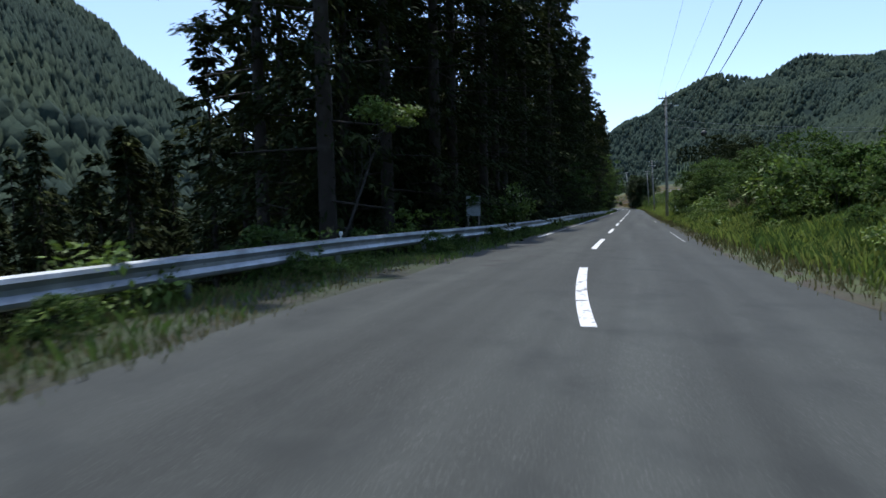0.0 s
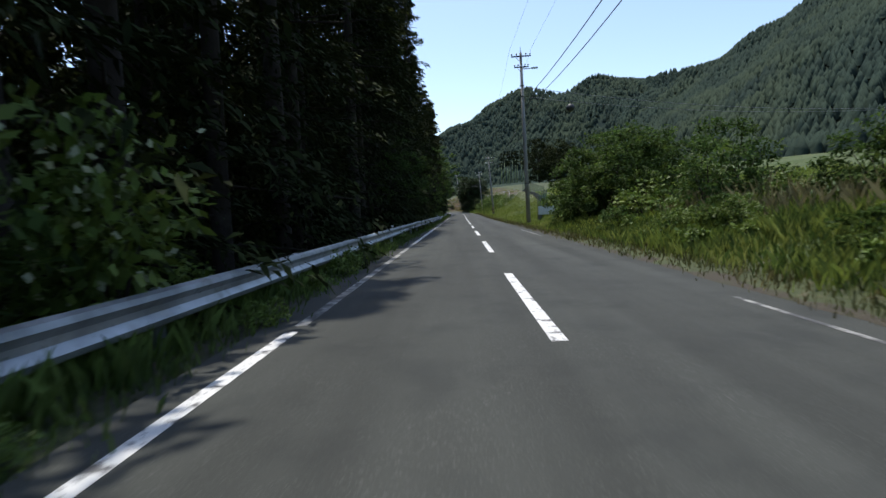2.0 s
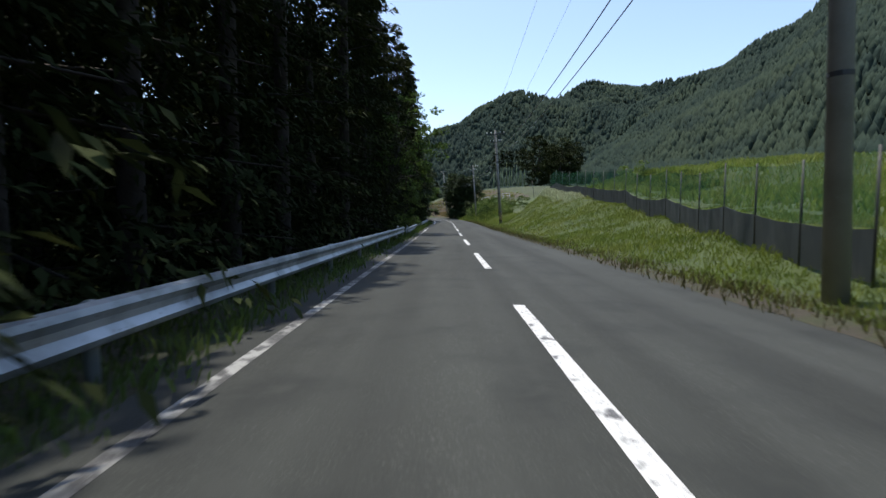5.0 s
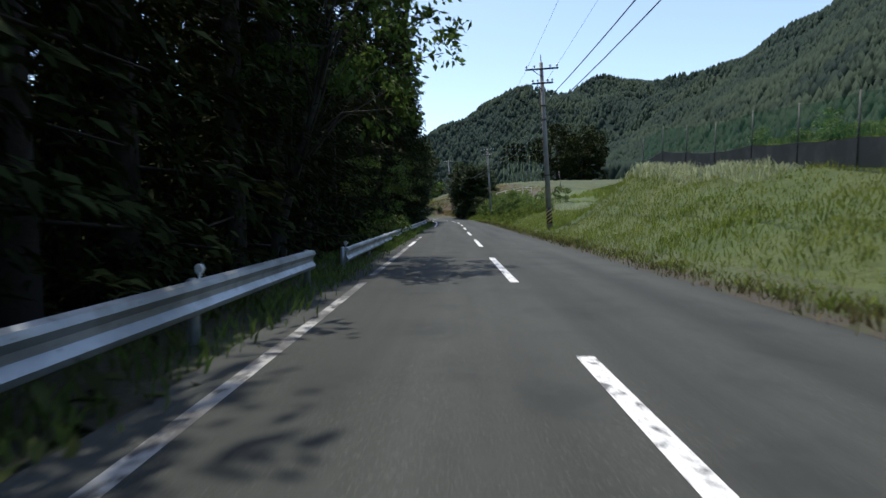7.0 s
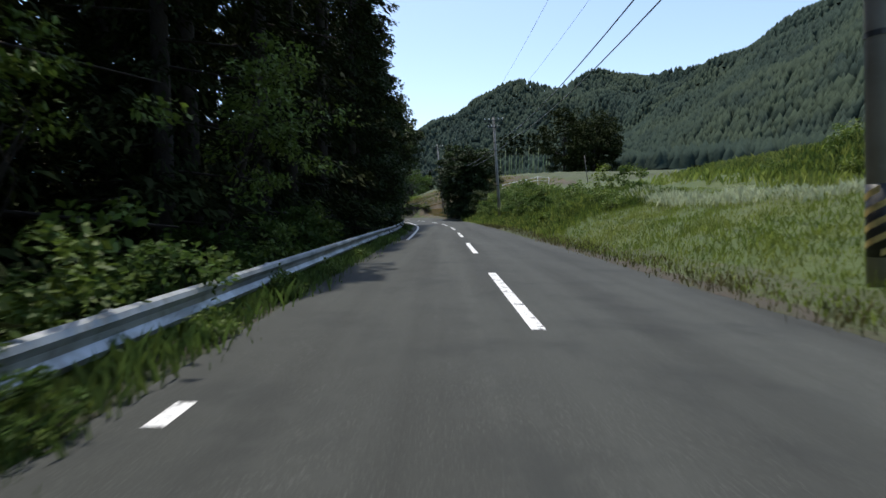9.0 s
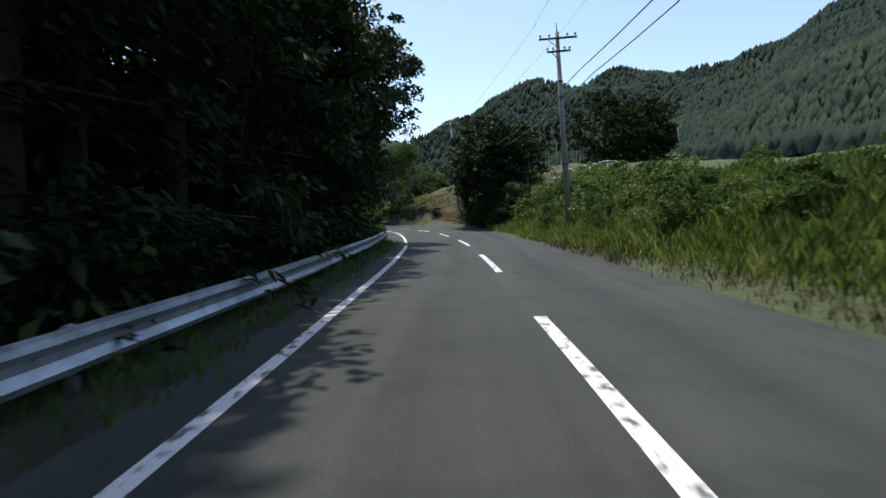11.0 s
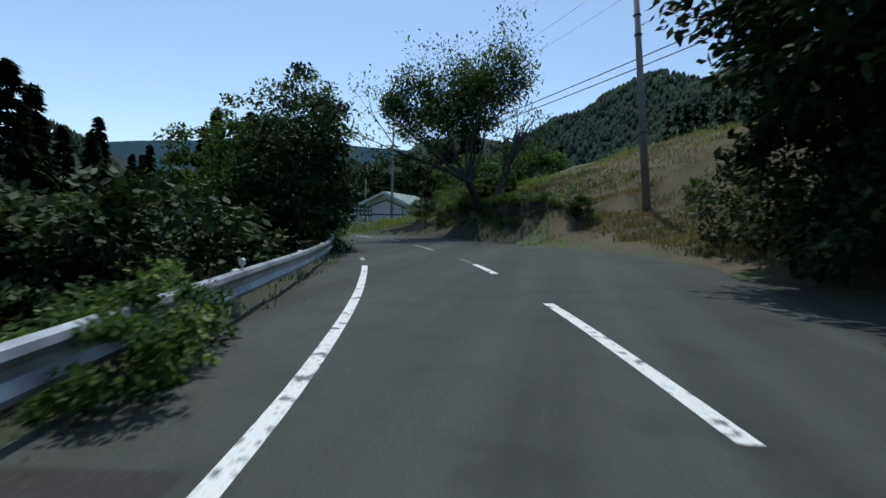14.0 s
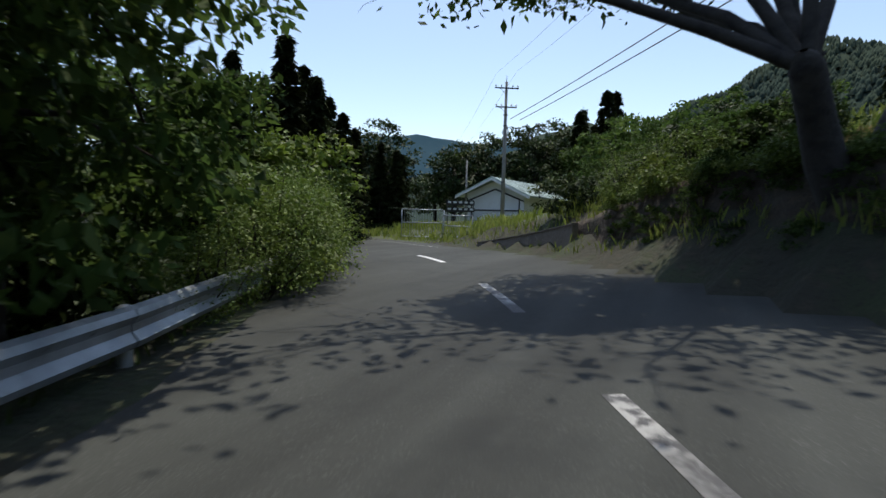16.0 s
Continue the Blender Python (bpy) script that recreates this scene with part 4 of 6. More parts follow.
# bushes and shrubs
BUSH = []
for i, (rx, ry, rz, cl, lv, leaf, mat) in enumerate(((1.3, 1.3, 1.1, 48, 27, 0.14, "leaf"), (1.0, 1.1, 0.8, 36, 25, 0.13, "leaf_lime"), (1.6, 1.4, 1.5, 66, 44, 0.11, "leaf"), (0.9, 0.8, 1.3, 34, 24, 0.14, "leaf_lime"), (2.4, 2.1, 2.3, 120, 58, 0.115, "leaf"), (1.2, 1.1, 1.0, 24, 14, 0.3, "leaf_lime"), (0.95, 0.95, 1.25, 64, 52, 0.05, "leaf_lime"))):
    (v, f), c = leaf_crown(70 + i, cl, lv, (0, 0, rz * 0.75), (rx, ry, rz), 0.42, leaf, low_cut=-0.75, hole=0.5)
    v[:, 2] = np.maximum(v[:, 2], -0.1)
    stems = join([tube_mesh([(0.1 * k - 0.3, 0.08 * (k % 3), -0.3), tuple(c[k * 3] * 0.6), tuple(c[k * 3])], [0.025, 0.018, 0.006], 5) for k in range(7)])
    BUSH.append((mesh_from("stem", *stems, MAT["bark"]), raw_mesh("foliage", v, f, MAT[mat])))


LOOSE = {}


def bush(k, x, y, sc=1.0, label="leafy green roadside bush", group="roadside bushes", sz=1.0, z=None, loose=""):
    m = pose(x, y, (land_z(x, y) if z is None else z) - 0.05, 0, 0, rnd.uniform(0, 360)) @ Matrix.Diagonal((sc, sc, sc * sz, 1))
    if loose:
        LOOSE.setdefault(loose, []).append((k, np.array(m)))
        return None
    ob = tagged(new("bush"), label, "bush", group)
    ob.matrix_world = m
    part_me("stem", BUSH[k][0], ob)
    part_me("foliage", BUSH[k][1], ob)
    return ob


def loose_shrubs(name, label, mat="leaf"):
    """Shrubs too far off or too tangled to tell apart, joined into one mesh."""
    vs, fs, mi, base = [], [], [], 0
    for k, m in LOOSE[name]:
        me = BUSH[k][1]
        co = np.empty(len(me.vertices) * 3, np.float32)
        me.vertices.foreach_get("co", co)
        co = co.reshape(-1, 3) @ m[:3, :3].T + m[:3, 3]
        fi = np.arange(len(co)).reshape(-1, 4)
        vs.append(co)
        fs.append(fi + base)
        mi.append(np.full(len(fi), int(k in (1, 3, 5, 6)), np.int32))
        base += len(co)
    me = raw_mesh(name, np.concatenate(vs), np.concatenate(fs), MAT[mat])
    me.materials.append(MAT["leaf_lime"])
    me.polygons.foreach_set("material_index", np.concatenate(mi))
    tagged(new(name, me), label, "shrubs", kind="stuff")


# bank on the right before the field
for k in range(54):
    y = rnd.uniform(-16, 42)
    d = rnd.uniform(5.3, 11)
    p = at_road(s_of(y), d)
    bush(rnd.choice((0, 1, 2, 3)), p.x, p.y, rnd.uniform(0.6, 1.05) * (1.25 if y > 33 else 1.0))
for k in range(70):
    y = rnd.choice((rnd.uniform(-6, 42), rnd.uniform(118, 156)))
    p = at_road(s_of(y), rnd.uniform(4.3, 7.5))
    bush(5, p.x, p.y, rnd.uniform(0.2, 0.36), loose="bank_shrubs")
for k in range(26):
    p = at_road(s_of(rnd.uniform(-4, 44)), rnd.uniform(4.5, 6.2))
    bush(rnd.choice((0, 1, 3)), p.x, p.y, rnd.uniform(0.3, 0.5), "small leafy plant among the bank's grass")
for y, d, sc in ((43, 6.6, 1.5), (45, 8.2, 1.6), (47, 9.8, 1.5), (44.5, 10.5, 1.6), (38, 6.4, 1.5), (40.5, 7.6, 1.6), (35.5, 7.0, 1.4), (42, 9.0, 1.4), (19, 6.5, 1.15), (16, 7.2, 1.2)):
    p = at_road(s_of(y), d)
    bush(4, p.x, p.y, sc * 0.68, "tall dense green bush at the edge of the bank")
# undergrowth at the foot of the wood, in front of and behind the rail
for k in range(44):
    y = rnd.choice((rnd.uniform(-8, 22), rnd.uniform(95, 113), rnd.uniform(95, 113)))
    d = -(rnd.uniform(4.9, 6.2)) - np.interp(y, SHOULDER_Y, SHOULDER) * 0.8
    p = at_road(s_of(y), d)
    bush(rnd.choice((0, 1, 3)), p.x, p.y, rnd.uniform(0.5, 0.9), "leafy undergrowth at the foot of the wood", "undergrowth")
def rail_plants(*rows):
    for i, (y, d, sc, k) in enumerate(rows):
        if y < 20:
            d = float(np.interp(y, [q[1] for q in RAIL_A], [q[0] for q in RAIL_A]) - np.interp(y, CL_Y, CL_X)) + (0.35, -0.3, 0.5)[i % 3]
        p = at_road(s_of(y), d)
        bush(k, p.x, p.y, sc * (0.7 if y < 20 or 85 < y < 110 else 0.9), "small leafy plant growing round the guard rail", "plants along the guard rail")


rail_plants((0.5, -6.0, 0.42, 0), (-1.5, -6.5, 0.4, 3), (-3.2, -6.7, 0.4, 0), (1.6, -5.6, 0.36, 1), (3.2, -5.0, 0.36, 0), (9, -4.6, 0.35, 1), (7, -4.9, 0.4, 0), (4, -5.2, 0.5, 0), (5.5, -5.0, 0.5, 0), (6.4, -4.6, 0.42, 1), (8.2, -4.9, 0.5, 0), (9.8, -4.6, 0.48, 0), (11, -4.4, 0.42, 0), (12, -4.6, 0.5, 0), (14, -4.1, 0.4, 0), (15.5, -4.0, 0.36, 1))
rail_plants((2.5, -5.6, 0.4, 1), (12.5, -4.3, 0.35, 1), (19, -3.55, 0.35, 1), (22, -3.5, 0.3, 1), (31, -3.4, 0.3, 1), (37, -3.45, 0.3, 1), (90, -3.5, 0.3, 0), (92.5, -3.5, 0.35, 1), (95, -3.4, 0.34, 0), (97.5, -3.4, 0.34, 1), (100, -3.4, 0.32, 0), (103, -3.4, 0.4, 1), (107, -3.4, 0.35, 1), (93.2, -4.1, 0.75, 3), (94.6, -4.0, 0.7, 0), (96.4, -4.1, 0.8, 3), (98.2, -4.1, 0.75, 0), (100.6, -4.1, 0.7, 1), (102.4, -4.2, 0.7, 3))
for x, y in ((6.2, 157.2), (7.4, 157.6), (8.6, 158.2), (10.0, 158.4), (11.6, 158.8)):
    bush(1, x, y - 0.4, 1.15, "leafy green bush before the white hand rail")
for x, y in ((5.3, 155.8), (6.6, 155.6), (8.0, 156.3), (9.6, 156.8)):
    bush(3, x, y, 0.85, "leafy green bush before the white hand rail")
for x, y, sc in ((2.0, 164.4, 0.5), (2.3, 166.3, 0.55), (2.9, 168.2, 0.55), (3.4, 162.8, 0.5), (4.6, 166.6, 0.7), (5.2, 163.5, 0.7), (6.5, 168.5, 0.7), (3.8, 169.8, 0.5), (2.7, 161.7, 0.48), (3.4, 160.0, 0.45), (4.4, 161.4, 0.6), (4.2, 158.4, 0.42), (0.9, 166.5, 0.75), (1.3, 164.0, 0.78), (2.0, 161.6, 0.72), (0.4, 168.6, 0.55), (2.6, 163.0, 0.8), (2.2, 167.0, 0.8)):
    bush(2, x, y, sc * 1.5, loose="wood_shrubs")
# bank on the right past the terraces
for k in range(46):
    y = rnd.uniform(116, 160)
    d = rnd.uniform(5.6, 12)
    p = at_road(s_of(y), d)
    bush(rnd.choice((1, 1, 3, 0)), p.x, p.y, rnd.uniform(0.45, 0.9), loose="bank_shrubs" if d > 7.5 else "")
for k in range(22):
    y = rnd.uniform(92, 118)
    d = rnd.uniform(15, 19)
    p = at_road(s_of(y), d)
    bush(rnd.choice((1, 3)), p.x, p.y, rnd.uniform(0.4, 0.7), "low green shrub on a terrace slope", "terrace shrubs", loose="bank_shrubs")


for x, y, sc, k in ((4.6, 146.4, 0.7, 0), (5.4, 147.6, 0.8, 1), (6.3, 149.0, 0.85, 0), (7.2, 150.4, 0.8, 3), (5.6, 140.6, 0.6, 1), (5.0, 137.4, 0.55, 0), (6.4, 143.6, 0.75, 0), (5.2, 131.0, 0.5, 3), (6.0, 127.0, 0.6, 0), (5.4, 134.2, 0.5, 1)):
    bush(k, x, y, sc, "leafy green bush on the grassy bank")
for x, y, sc in ((5.8, 151.4, 0.36), (6.8, 152.3, 0.4), (8.0, 153.2, 0.42)):
    bush(4, x, y, sc, "dense green bush below the white hand rail")


# broad-leaved trees
def broad_tree(seed, x, y, h, r, clumps, leaves, leaf, trunk, label, lean=(0, 0), mat="leaf", z=None, low=0.35, bark="bark_grey", clump_r=0.7, nl=14, flat=0.8, hole=0.35, low_cut=-0.6):
    c = (lean[0], lean[1], h * (low + 1) / 2)
    (v, f), cs = leaf_crown(seed, clumps, leaves, c, (r, r, h * (1 - low) / 2), clump_r, leaf, flat, low_cut, hole)
    v[:, 2] = np.maximum(v[:, 2], 0.05)
    tg = [tuple(cs[(k * 7) % len(cs)]) for k in range(nl)]
    tv, tf = limbs(seed, (0, 0, 0), (lean[0] * 0.8, lean[1] * 0.8, h * 0.72), tg, trunk)
    ob = tagged(new("broadleaf_tree"), label, "tree")
    ob.location = (x, y, land_z(x, y) if z is None else z)
    part_me("trunk", mesh_from("trunk", tv, tf, MAT[bark], True), ob)
    part_me("crown", raw_mesh("crown", v, f, MAT[mat]), ob)
    return ob


# trees round the bend
for i, (x, y, h, r) in enumerate(((-7.0, 138.6, 12, 2.9), (-7.0, 131.5, 15, 3.8), (-6.8, 143.0, 9.5, 1.9), (-7.2, 124.5, 15, 3.6))):
    broad_tree(180 + i, x, y, h, r, 150, 105, 0.18, 0.24, "dark overhanging broad-leaved tree at the end of the wood", mat="leaf_shaded", low=0.03, clump_r=0.85, bark="bark_dark")
for i, (x, y, h, lean) in enumerate(((-6.1, 141.5, 10.5, 1.7), (-6.4, 137.0, 11.5, 1.3), (-6.7, 129.0, 12.0, 1.2))):
    broad_tree(196 + i, x, y, h, 1.9, 70, 70, 0.16, 0.1, "dark broad-leaved tree leaning over the road's edge", lean=(lean, 0.4), mat="leaf_shaded", low=0.5, clump_r=0.6, bark="bark_dark", nl=18, low_cut=-0.8)
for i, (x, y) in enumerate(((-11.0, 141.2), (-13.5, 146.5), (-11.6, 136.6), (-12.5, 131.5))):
    broad_tree(184 + i, x, y, 12.5, 2.5, 80, 60, 0.22, 0.14, "dark broad-leaved tree in the depth of the wood", mat="leaf_shaded", low=0.2, clump_r=0.9, bark="bark", low_cut=-1.0)
for k in range(40):
    y = rnd.uniform(116, 147)
    p = at_road(s_of(y), -rnd.uniform(5.0, 7.5) - 0.3)
    bush(0, p.x, p.y, rnd.uniform(0.8, 1.2), "dark shaded bush behind the guard rail", "bushes behind the guard rail", loose="wood_shrubs")
for k in range(9):
    bush(1, -6.3 - 0.28 * k, 149.0 + 1.3 * k, rnd.uniform(0.3, 0.5), "lime-green shrub behind the guard rail", "shrubs behind the guard rail")
for k in range(14):
    bush(rnd.choice((0, 2)), rnd.uniform(3.0, 6.5), rnd.uniform(158, 170), rnd.uniform(0.7, 1.1), "dark shaded bush under the trees", "bushes under the trees", loose="wood_shrubs")
for x, y, sc in ((-14.9, 176.6, 0.5), (-15.2, 177.2, 0.6), (-15.4, 177.9, 0.65), (-14.7, 175.9, 0.4)):
    bush(6, x, y, sc, "bright green shrub covering the end of the guard rail", "shrubs at the rail's end")
for k in range(17):
    bush(6, -15.6 - 0.16 * k + rnd.uniform(-.35, .15), 178.4 + 0.27 * k + rnd.uniform(-.3, .3), rnd.uniform(0.7, 1.0), "bright green shrub covering the end of the guard rail", "shrubs at the rail's end")
broad_tree(101, 2.0, 164.6, 9.8, 3.7, 200, 120, 0.20, 0.28, "dense dark broad-leaved tree beside the bend", mat="leaf_shaded", low=0.02, clump_r=0.9)
broad_tree(102, 4.4, 165.4, 8.2, 3.0, 150, 100, 0.20, 0.25, "dense dark broad-leaved tree beside the bend", mat="leaf_shaded", low=0.02, clump_r=0.9)
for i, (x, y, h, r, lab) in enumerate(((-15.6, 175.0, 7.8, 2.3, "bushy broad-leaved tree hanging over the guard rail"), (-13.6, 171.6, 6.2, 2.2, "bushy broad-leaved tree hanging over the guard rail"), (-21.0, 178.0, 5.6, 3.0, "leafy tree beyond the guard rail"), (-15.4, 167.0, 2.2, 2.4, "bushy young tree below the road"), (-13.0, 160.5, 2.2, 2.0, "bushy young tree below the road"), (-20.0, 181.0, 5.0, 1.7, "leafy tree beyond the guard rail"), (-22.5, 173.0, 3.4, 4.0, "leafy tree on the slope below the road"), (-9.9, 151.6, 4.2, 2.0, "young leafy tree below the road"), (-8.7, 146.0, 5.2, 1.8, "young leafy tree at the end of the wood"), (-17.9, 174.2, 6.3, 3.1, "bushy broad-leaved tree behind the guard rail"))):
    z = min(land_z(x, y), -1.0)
    broad_tree(110 + i, x, y, h - z * 0.8, r, 110, 120, 0.135, 0.16, lab, z=z, mat="leaf_shaded" if i in (1, 3, 4) else "leaf", low=0.05, clump_r=0.75, bark="bark")
for i, (x, y, top, r) in enumerate(((-30.6, 205.5, 8.4, 3.0), (-34.4, 204.5, 8.8, 3.4), (-38.0, 203.8, 7.8, 3.2), (-33.0, 208.5, 7.6, 2.6))):
    z = land_z(x, y)
    broad_tree(144 + i, x, y, top - z, r, 80, 70, 0.2, 0.14, "dense dark leafy tree among the pointed cedars", mat="leaf_shaded", low=0.06, clump_r=0.8, bark="bark")
for i, (x, y, top, r) in enumerate(((-19.0, 183.0, 3.5, 1.5), (-18.5, 181.2, 2.9, 1.3))):
    z = land_z(x, y)
    broad_tree(140 + i, x, y, top - z, r, 60, 70, 0.13, 0.08, "lime-green leafy young tree beside the road", mat="leaf_lime", low=0.2, clump_r=0.5, bark="bark")
for y, d, sc in ((183.6, 5.2, 0.75), (184.3, 5.0, 0.6), (182.9, 5.4, 0.7), (184.9, 5.6, 0.7)):
    p = at_road(s_of(y), d)
    bush(6, p.x, p.y, sc, "feathery bright green shrub on top of the cut bank", "shrubs on the wall")
# the old tree over the road: bare spreading limbs under a thin crown
def old_tree(x, y, z, seed):
    g = np.random.default_rng(seed)
    chunks, ends = [], []

    def grow(p, d, ln, r, depth):
        d = unit(d)
        pts, rr, q = [Vector(p)], [r], np.array(p, float)
        for k in range(3):
            d = unit(d + g.normal(0, 0.16, 3) + np.array([0, 0, 0.05 if depth else 0.0]))
            q = q + d * ln / 3
            pts.append(Vector(q))
            rr.append(r * (1 - 0.16 * (k + 1)))
        if depth == 0:
            rr = [r * 1.15, r, r * 0.86, r * 0.8]
            chunks.append(tube_mesh(pts + [Vector(q + d * 0.14), Vector(q + d * 0.24)], rr + [r * 0.62, r * 0.2], 12, False))
        else:
            chunks.append(tube_mesh(pts, rr, 9 if depth < 2 else 5, False))
        if depth >= 2:
            ends.extend([np.array(pts[2]), q])
        if depth == 4:
            return
        for k in range({0: 8, 1: 3, 2: 3, 3: 2}[depth]):
            a = 2 * np.pi * (k + g.random() * 0.5) / {0: 8, 1: 3, 2: 3, 3: 2}[depth]
            side = np.array([math.cos(a), 0.7 * math.sin(a), 0.0])
            nd = side * 0.5 + np.array([-0.42, 0.36, 0.95]) if depth == 0 else d * 0.95 + side * 0.55 + np.array([0, 0, 0.16])
            start = q if k % 2 == 0 or depth == 0 else np.array(pts[2])
            grow(start, nd, {0: 3.5, 1: 2.3, 2: 1.6, 3: 1.0}[depth] * (0.85 + 0.3 * g.random()), rr[-1] * (0.72 if depth else 0.52), depth + 1)

    grow((0, 0, -0.5), np.array([-0.25, -0.3, 0.95]), 2.0, 0.25, 0)
    # the long low bough over the road
    grow((-0.45, -0.5, 1.35), np.array([-1.0, 0.1, 0.3]), 2.7, 0.08, 2)
    v, f = join(chunks)
    ob = tagged(new("broadleaf_tree"), "old spreading tree with dark bare limbs over the road", "tree")
    ob.location = (x, y, z)
    part_me("trunk", mesh_from("trunk", v, f, MAT["bark_dark"], True), ob)
    e = np.array([q for q in ends if q[2] > 2.9 or q[0] < -2.4])
    n = 74
    off = unit(g.normal(0, 1, (len(e), n, 3))) * g.random((len(e), n, 1)) ** 0.5 * np.array([1.15, 1.15, 0.5])
    cen = (e[:, None] + off).reshape(-1, 3)
    # few leaves are left on the side towards the bend
    cen = cen[cen[:, 0] > -6.2]
    cen = cen[(cen[:, 1] - 0.38 * cen[:, 2] > -2.3 + 0.5 * np.sin(cen[:, 0] * 1.7)) | (g.random(len(cen)) < 0.12)]
    along = unit(g.normal(0, 1, cen.shape) + np.array([0, 0, -0.4]))
    side = unit(np.cross(along, g.normal(0, 0.4, cen.shape) + np.array([0, 0, 1.0])))
    sz = 0.13 * (0.6 + 0.8 * g.random(len(cen)))
    v, f = diamonds(cen, along, side, sz * 1.4, sz * 0.7)
    part_me("crown", raw_mesh("crown", v, f, MAT["leaf"]), ob)
    return ob


old_tree(-8.1, 181.2, 2.25, 41)
broad_tree(199, -7.6, 182.1, 5.4, 1.9, 30, 26, 0.11, 0.13, "pale-barked young tree beside the old one", lean=(1.3, 0.4), z=2.3, low=0.42, clump_r=0.6, nl=24, hole=0.5)
# the cut face of the bank along the pull-out
FACE_Y, FACE_D, FACE_H = [172.2, 173.4, 175, 177, 182, 184.2, 185.5], [6.3, 5.6, 4.5, 3.95, 3.95, 4.05, 4.2], [0.6, 1.5, 1.85, 1.9, 1.85, 1.45, 1.0]
vs, fs = [], []
for i in range(61):
    y = 172.2 + 13.3 * i / 60
    d0, h0 = float(np.interp(y, FACE_Y, FACE_D)), float(np.interp(y, FACE_Y, FACE_H))
    for j in range(9):
        u = j / 8
        w = 0.22 * noise.noise(Vector((y * 0.9, u * 2.0, 1.0))) + 0.09 * noise.noise(Vector((y * 3.1, u * 5.0, 4.0)))
        vs.append(at_road(s_of(y), d0 + 0.45 * u + w + (0.5 if j == 8 else 0), -0.05 + (h0 + 0.12 * noise.noise(Vector((y, 7.0, 0)))) * min(1, j / 7)))
fs = [(9 * i + j, 9 * i + 9 + j, 9 * i + 10 + j, 9 * i + 1 + j) for i in range(60) for j in range(8)]
tagged(part_me("earth_bank", mesh_from("earth_bank", vs, fs, MAT["cut_earth"], True)), "dark cut earth face of the bank beside the pull-out", "bank", kind="structure")
for k in range(44):
    y = 172.8 + 11.2 * k / 43 + rnd.uniform(-.2, .2)
    p = at_road(s_of(y), np.interp(y, FACE_Y, FACE_D) + rnd.uniform(0.3, 0.7))
    bush(rnd.choice((1, 1, 3, 0)), p.x, p.y, rnd.uniform(0.22, 0.42), z=p.z + float(np.interp(y, FACE_Y, FACE_H)) - 0.12, loose="hanging_vines")
for k in range(26):
    y = 175.0 + 9.2 * k / 25 + rnd.uniform(-.2, .2)
    u = rnd.random()
    p = at_road(s_of(y), np.interp(y, FACE_Y, FACE_D) + 0.1 + 0.3 * u)
    bush(0, p.x, p.y, rnd.uniform(0.16, 0.3), z=p.z + float(np.interp(y, FACE_Y, FACE_H)) * (0.25 + 0.6 * u), loose="hanging_vines")
# shrubs on the retaining wall
for k in range(34):
    y = rnd.uniform(182.5, 187)
    p = at_road(s_of(y), rnd.uniform(5.4, 8.4))
    bush(rnd.choice((0, 0, 2, 1)), p.x, p.y, rnd.uniform(0.6, 0.95) * 0.85, "dense dark shrub on top of the concrete wall", "shrubs on the wall", loose="tangled_shrubs" if k % 2 else "")
for k in range(12):
    bush(rnd.choice((0, 3)), rnd.uniform(1, 9), rnd.uniform(172, 181), rnd.uniform(0.3, 0.6), "small shrub on the dry slope", "shrubs on the slope")
for k in range(10):
    y = rnd.uniform(181, 185.5)
    p = at_road(s_of(y), np.interp(y, [175, 182, 185, 210], [5.8, 5.5, 5.3, 5.0]) + rnd.uniform(0.3, 1.8))
    bush(rnd.choice((0, 0, 2)), p.x, p.y, rnd.uniform(0.35, 0.55), "dark tangled shrub round the foot of the old tree", "shrubs on the slope", loose="tangled_shrubs")
for k in range(7):
    p = at_road(s_of(143 + 0.9 * k), -4.15 - rnd.uniform(0, 0.5) - 0.05 * k)
    bush(rnd.choice((0, 3)), p.x, p.y, rnd.uniform(0.4, 0.6), "leafy plant growing over the guard rail", "plants along the guard rail")
for x, y, k, sc in ((-7.0, 157.0, 0, 0.36), (-7.3, 157.7, 3, 0.4), (-7.6, 158.4, 0, 0.34), (-7.4, 157.4, 0, 0.4)):
    bush(k, x, y, sc, "leafy plant growing over the guard rail", "plants along the guard rail")
for k in range(18):
    y = rnd.uniform(163, 184)
    p = at_road(s_of(y), -rnd.uniform(6.0, 8.5))
    bush(0, p.x, p.y, rnd.uniform(1.0, 1.3), "dark shaded bush below the road", "bushes below the road", loose="wood_shrubs")
for x, y, k, sc in ((-4.9, 18.0, 3, 0.9), (-5.6, 16.4, 0, 1.1), (-3.55, 23.8, 1, 0.42), (-3.5, 24.8, 1, 0.4), (-3.45, 35.5, 1, 0.36), (-5.6, 21.0, 1, 0.8), (-6.4, 11.5, 1, 0.8)):
    bush(k, x, y, sc, "sunlit leafy plant at the edge of the wood", "plants along the guard rail")
fl = bush(3, -4.5, 18.0, 0.9, "slender bush with pale blossoms before the dark wood", "plants along the guard rail", sz=1.25)
g = np.random.default_rng(77)
cen = np.stack([g.normal(0, 0.42, 60), g.normal(-0.25, 0.4, 60), g.uniform(0.5, 2.1, 60)], 1)
al = unit(g.normal(0, 1, (60, 3)))
v, f = diamonds(cen, al, unit(np.cross(al, g.normal(0, 1, (60, 3)))), 0.11, 0.09)
part_me("blossom", raw_mesh("blossom", v, f, MAT["flower"]), fl, "pale blossoms")
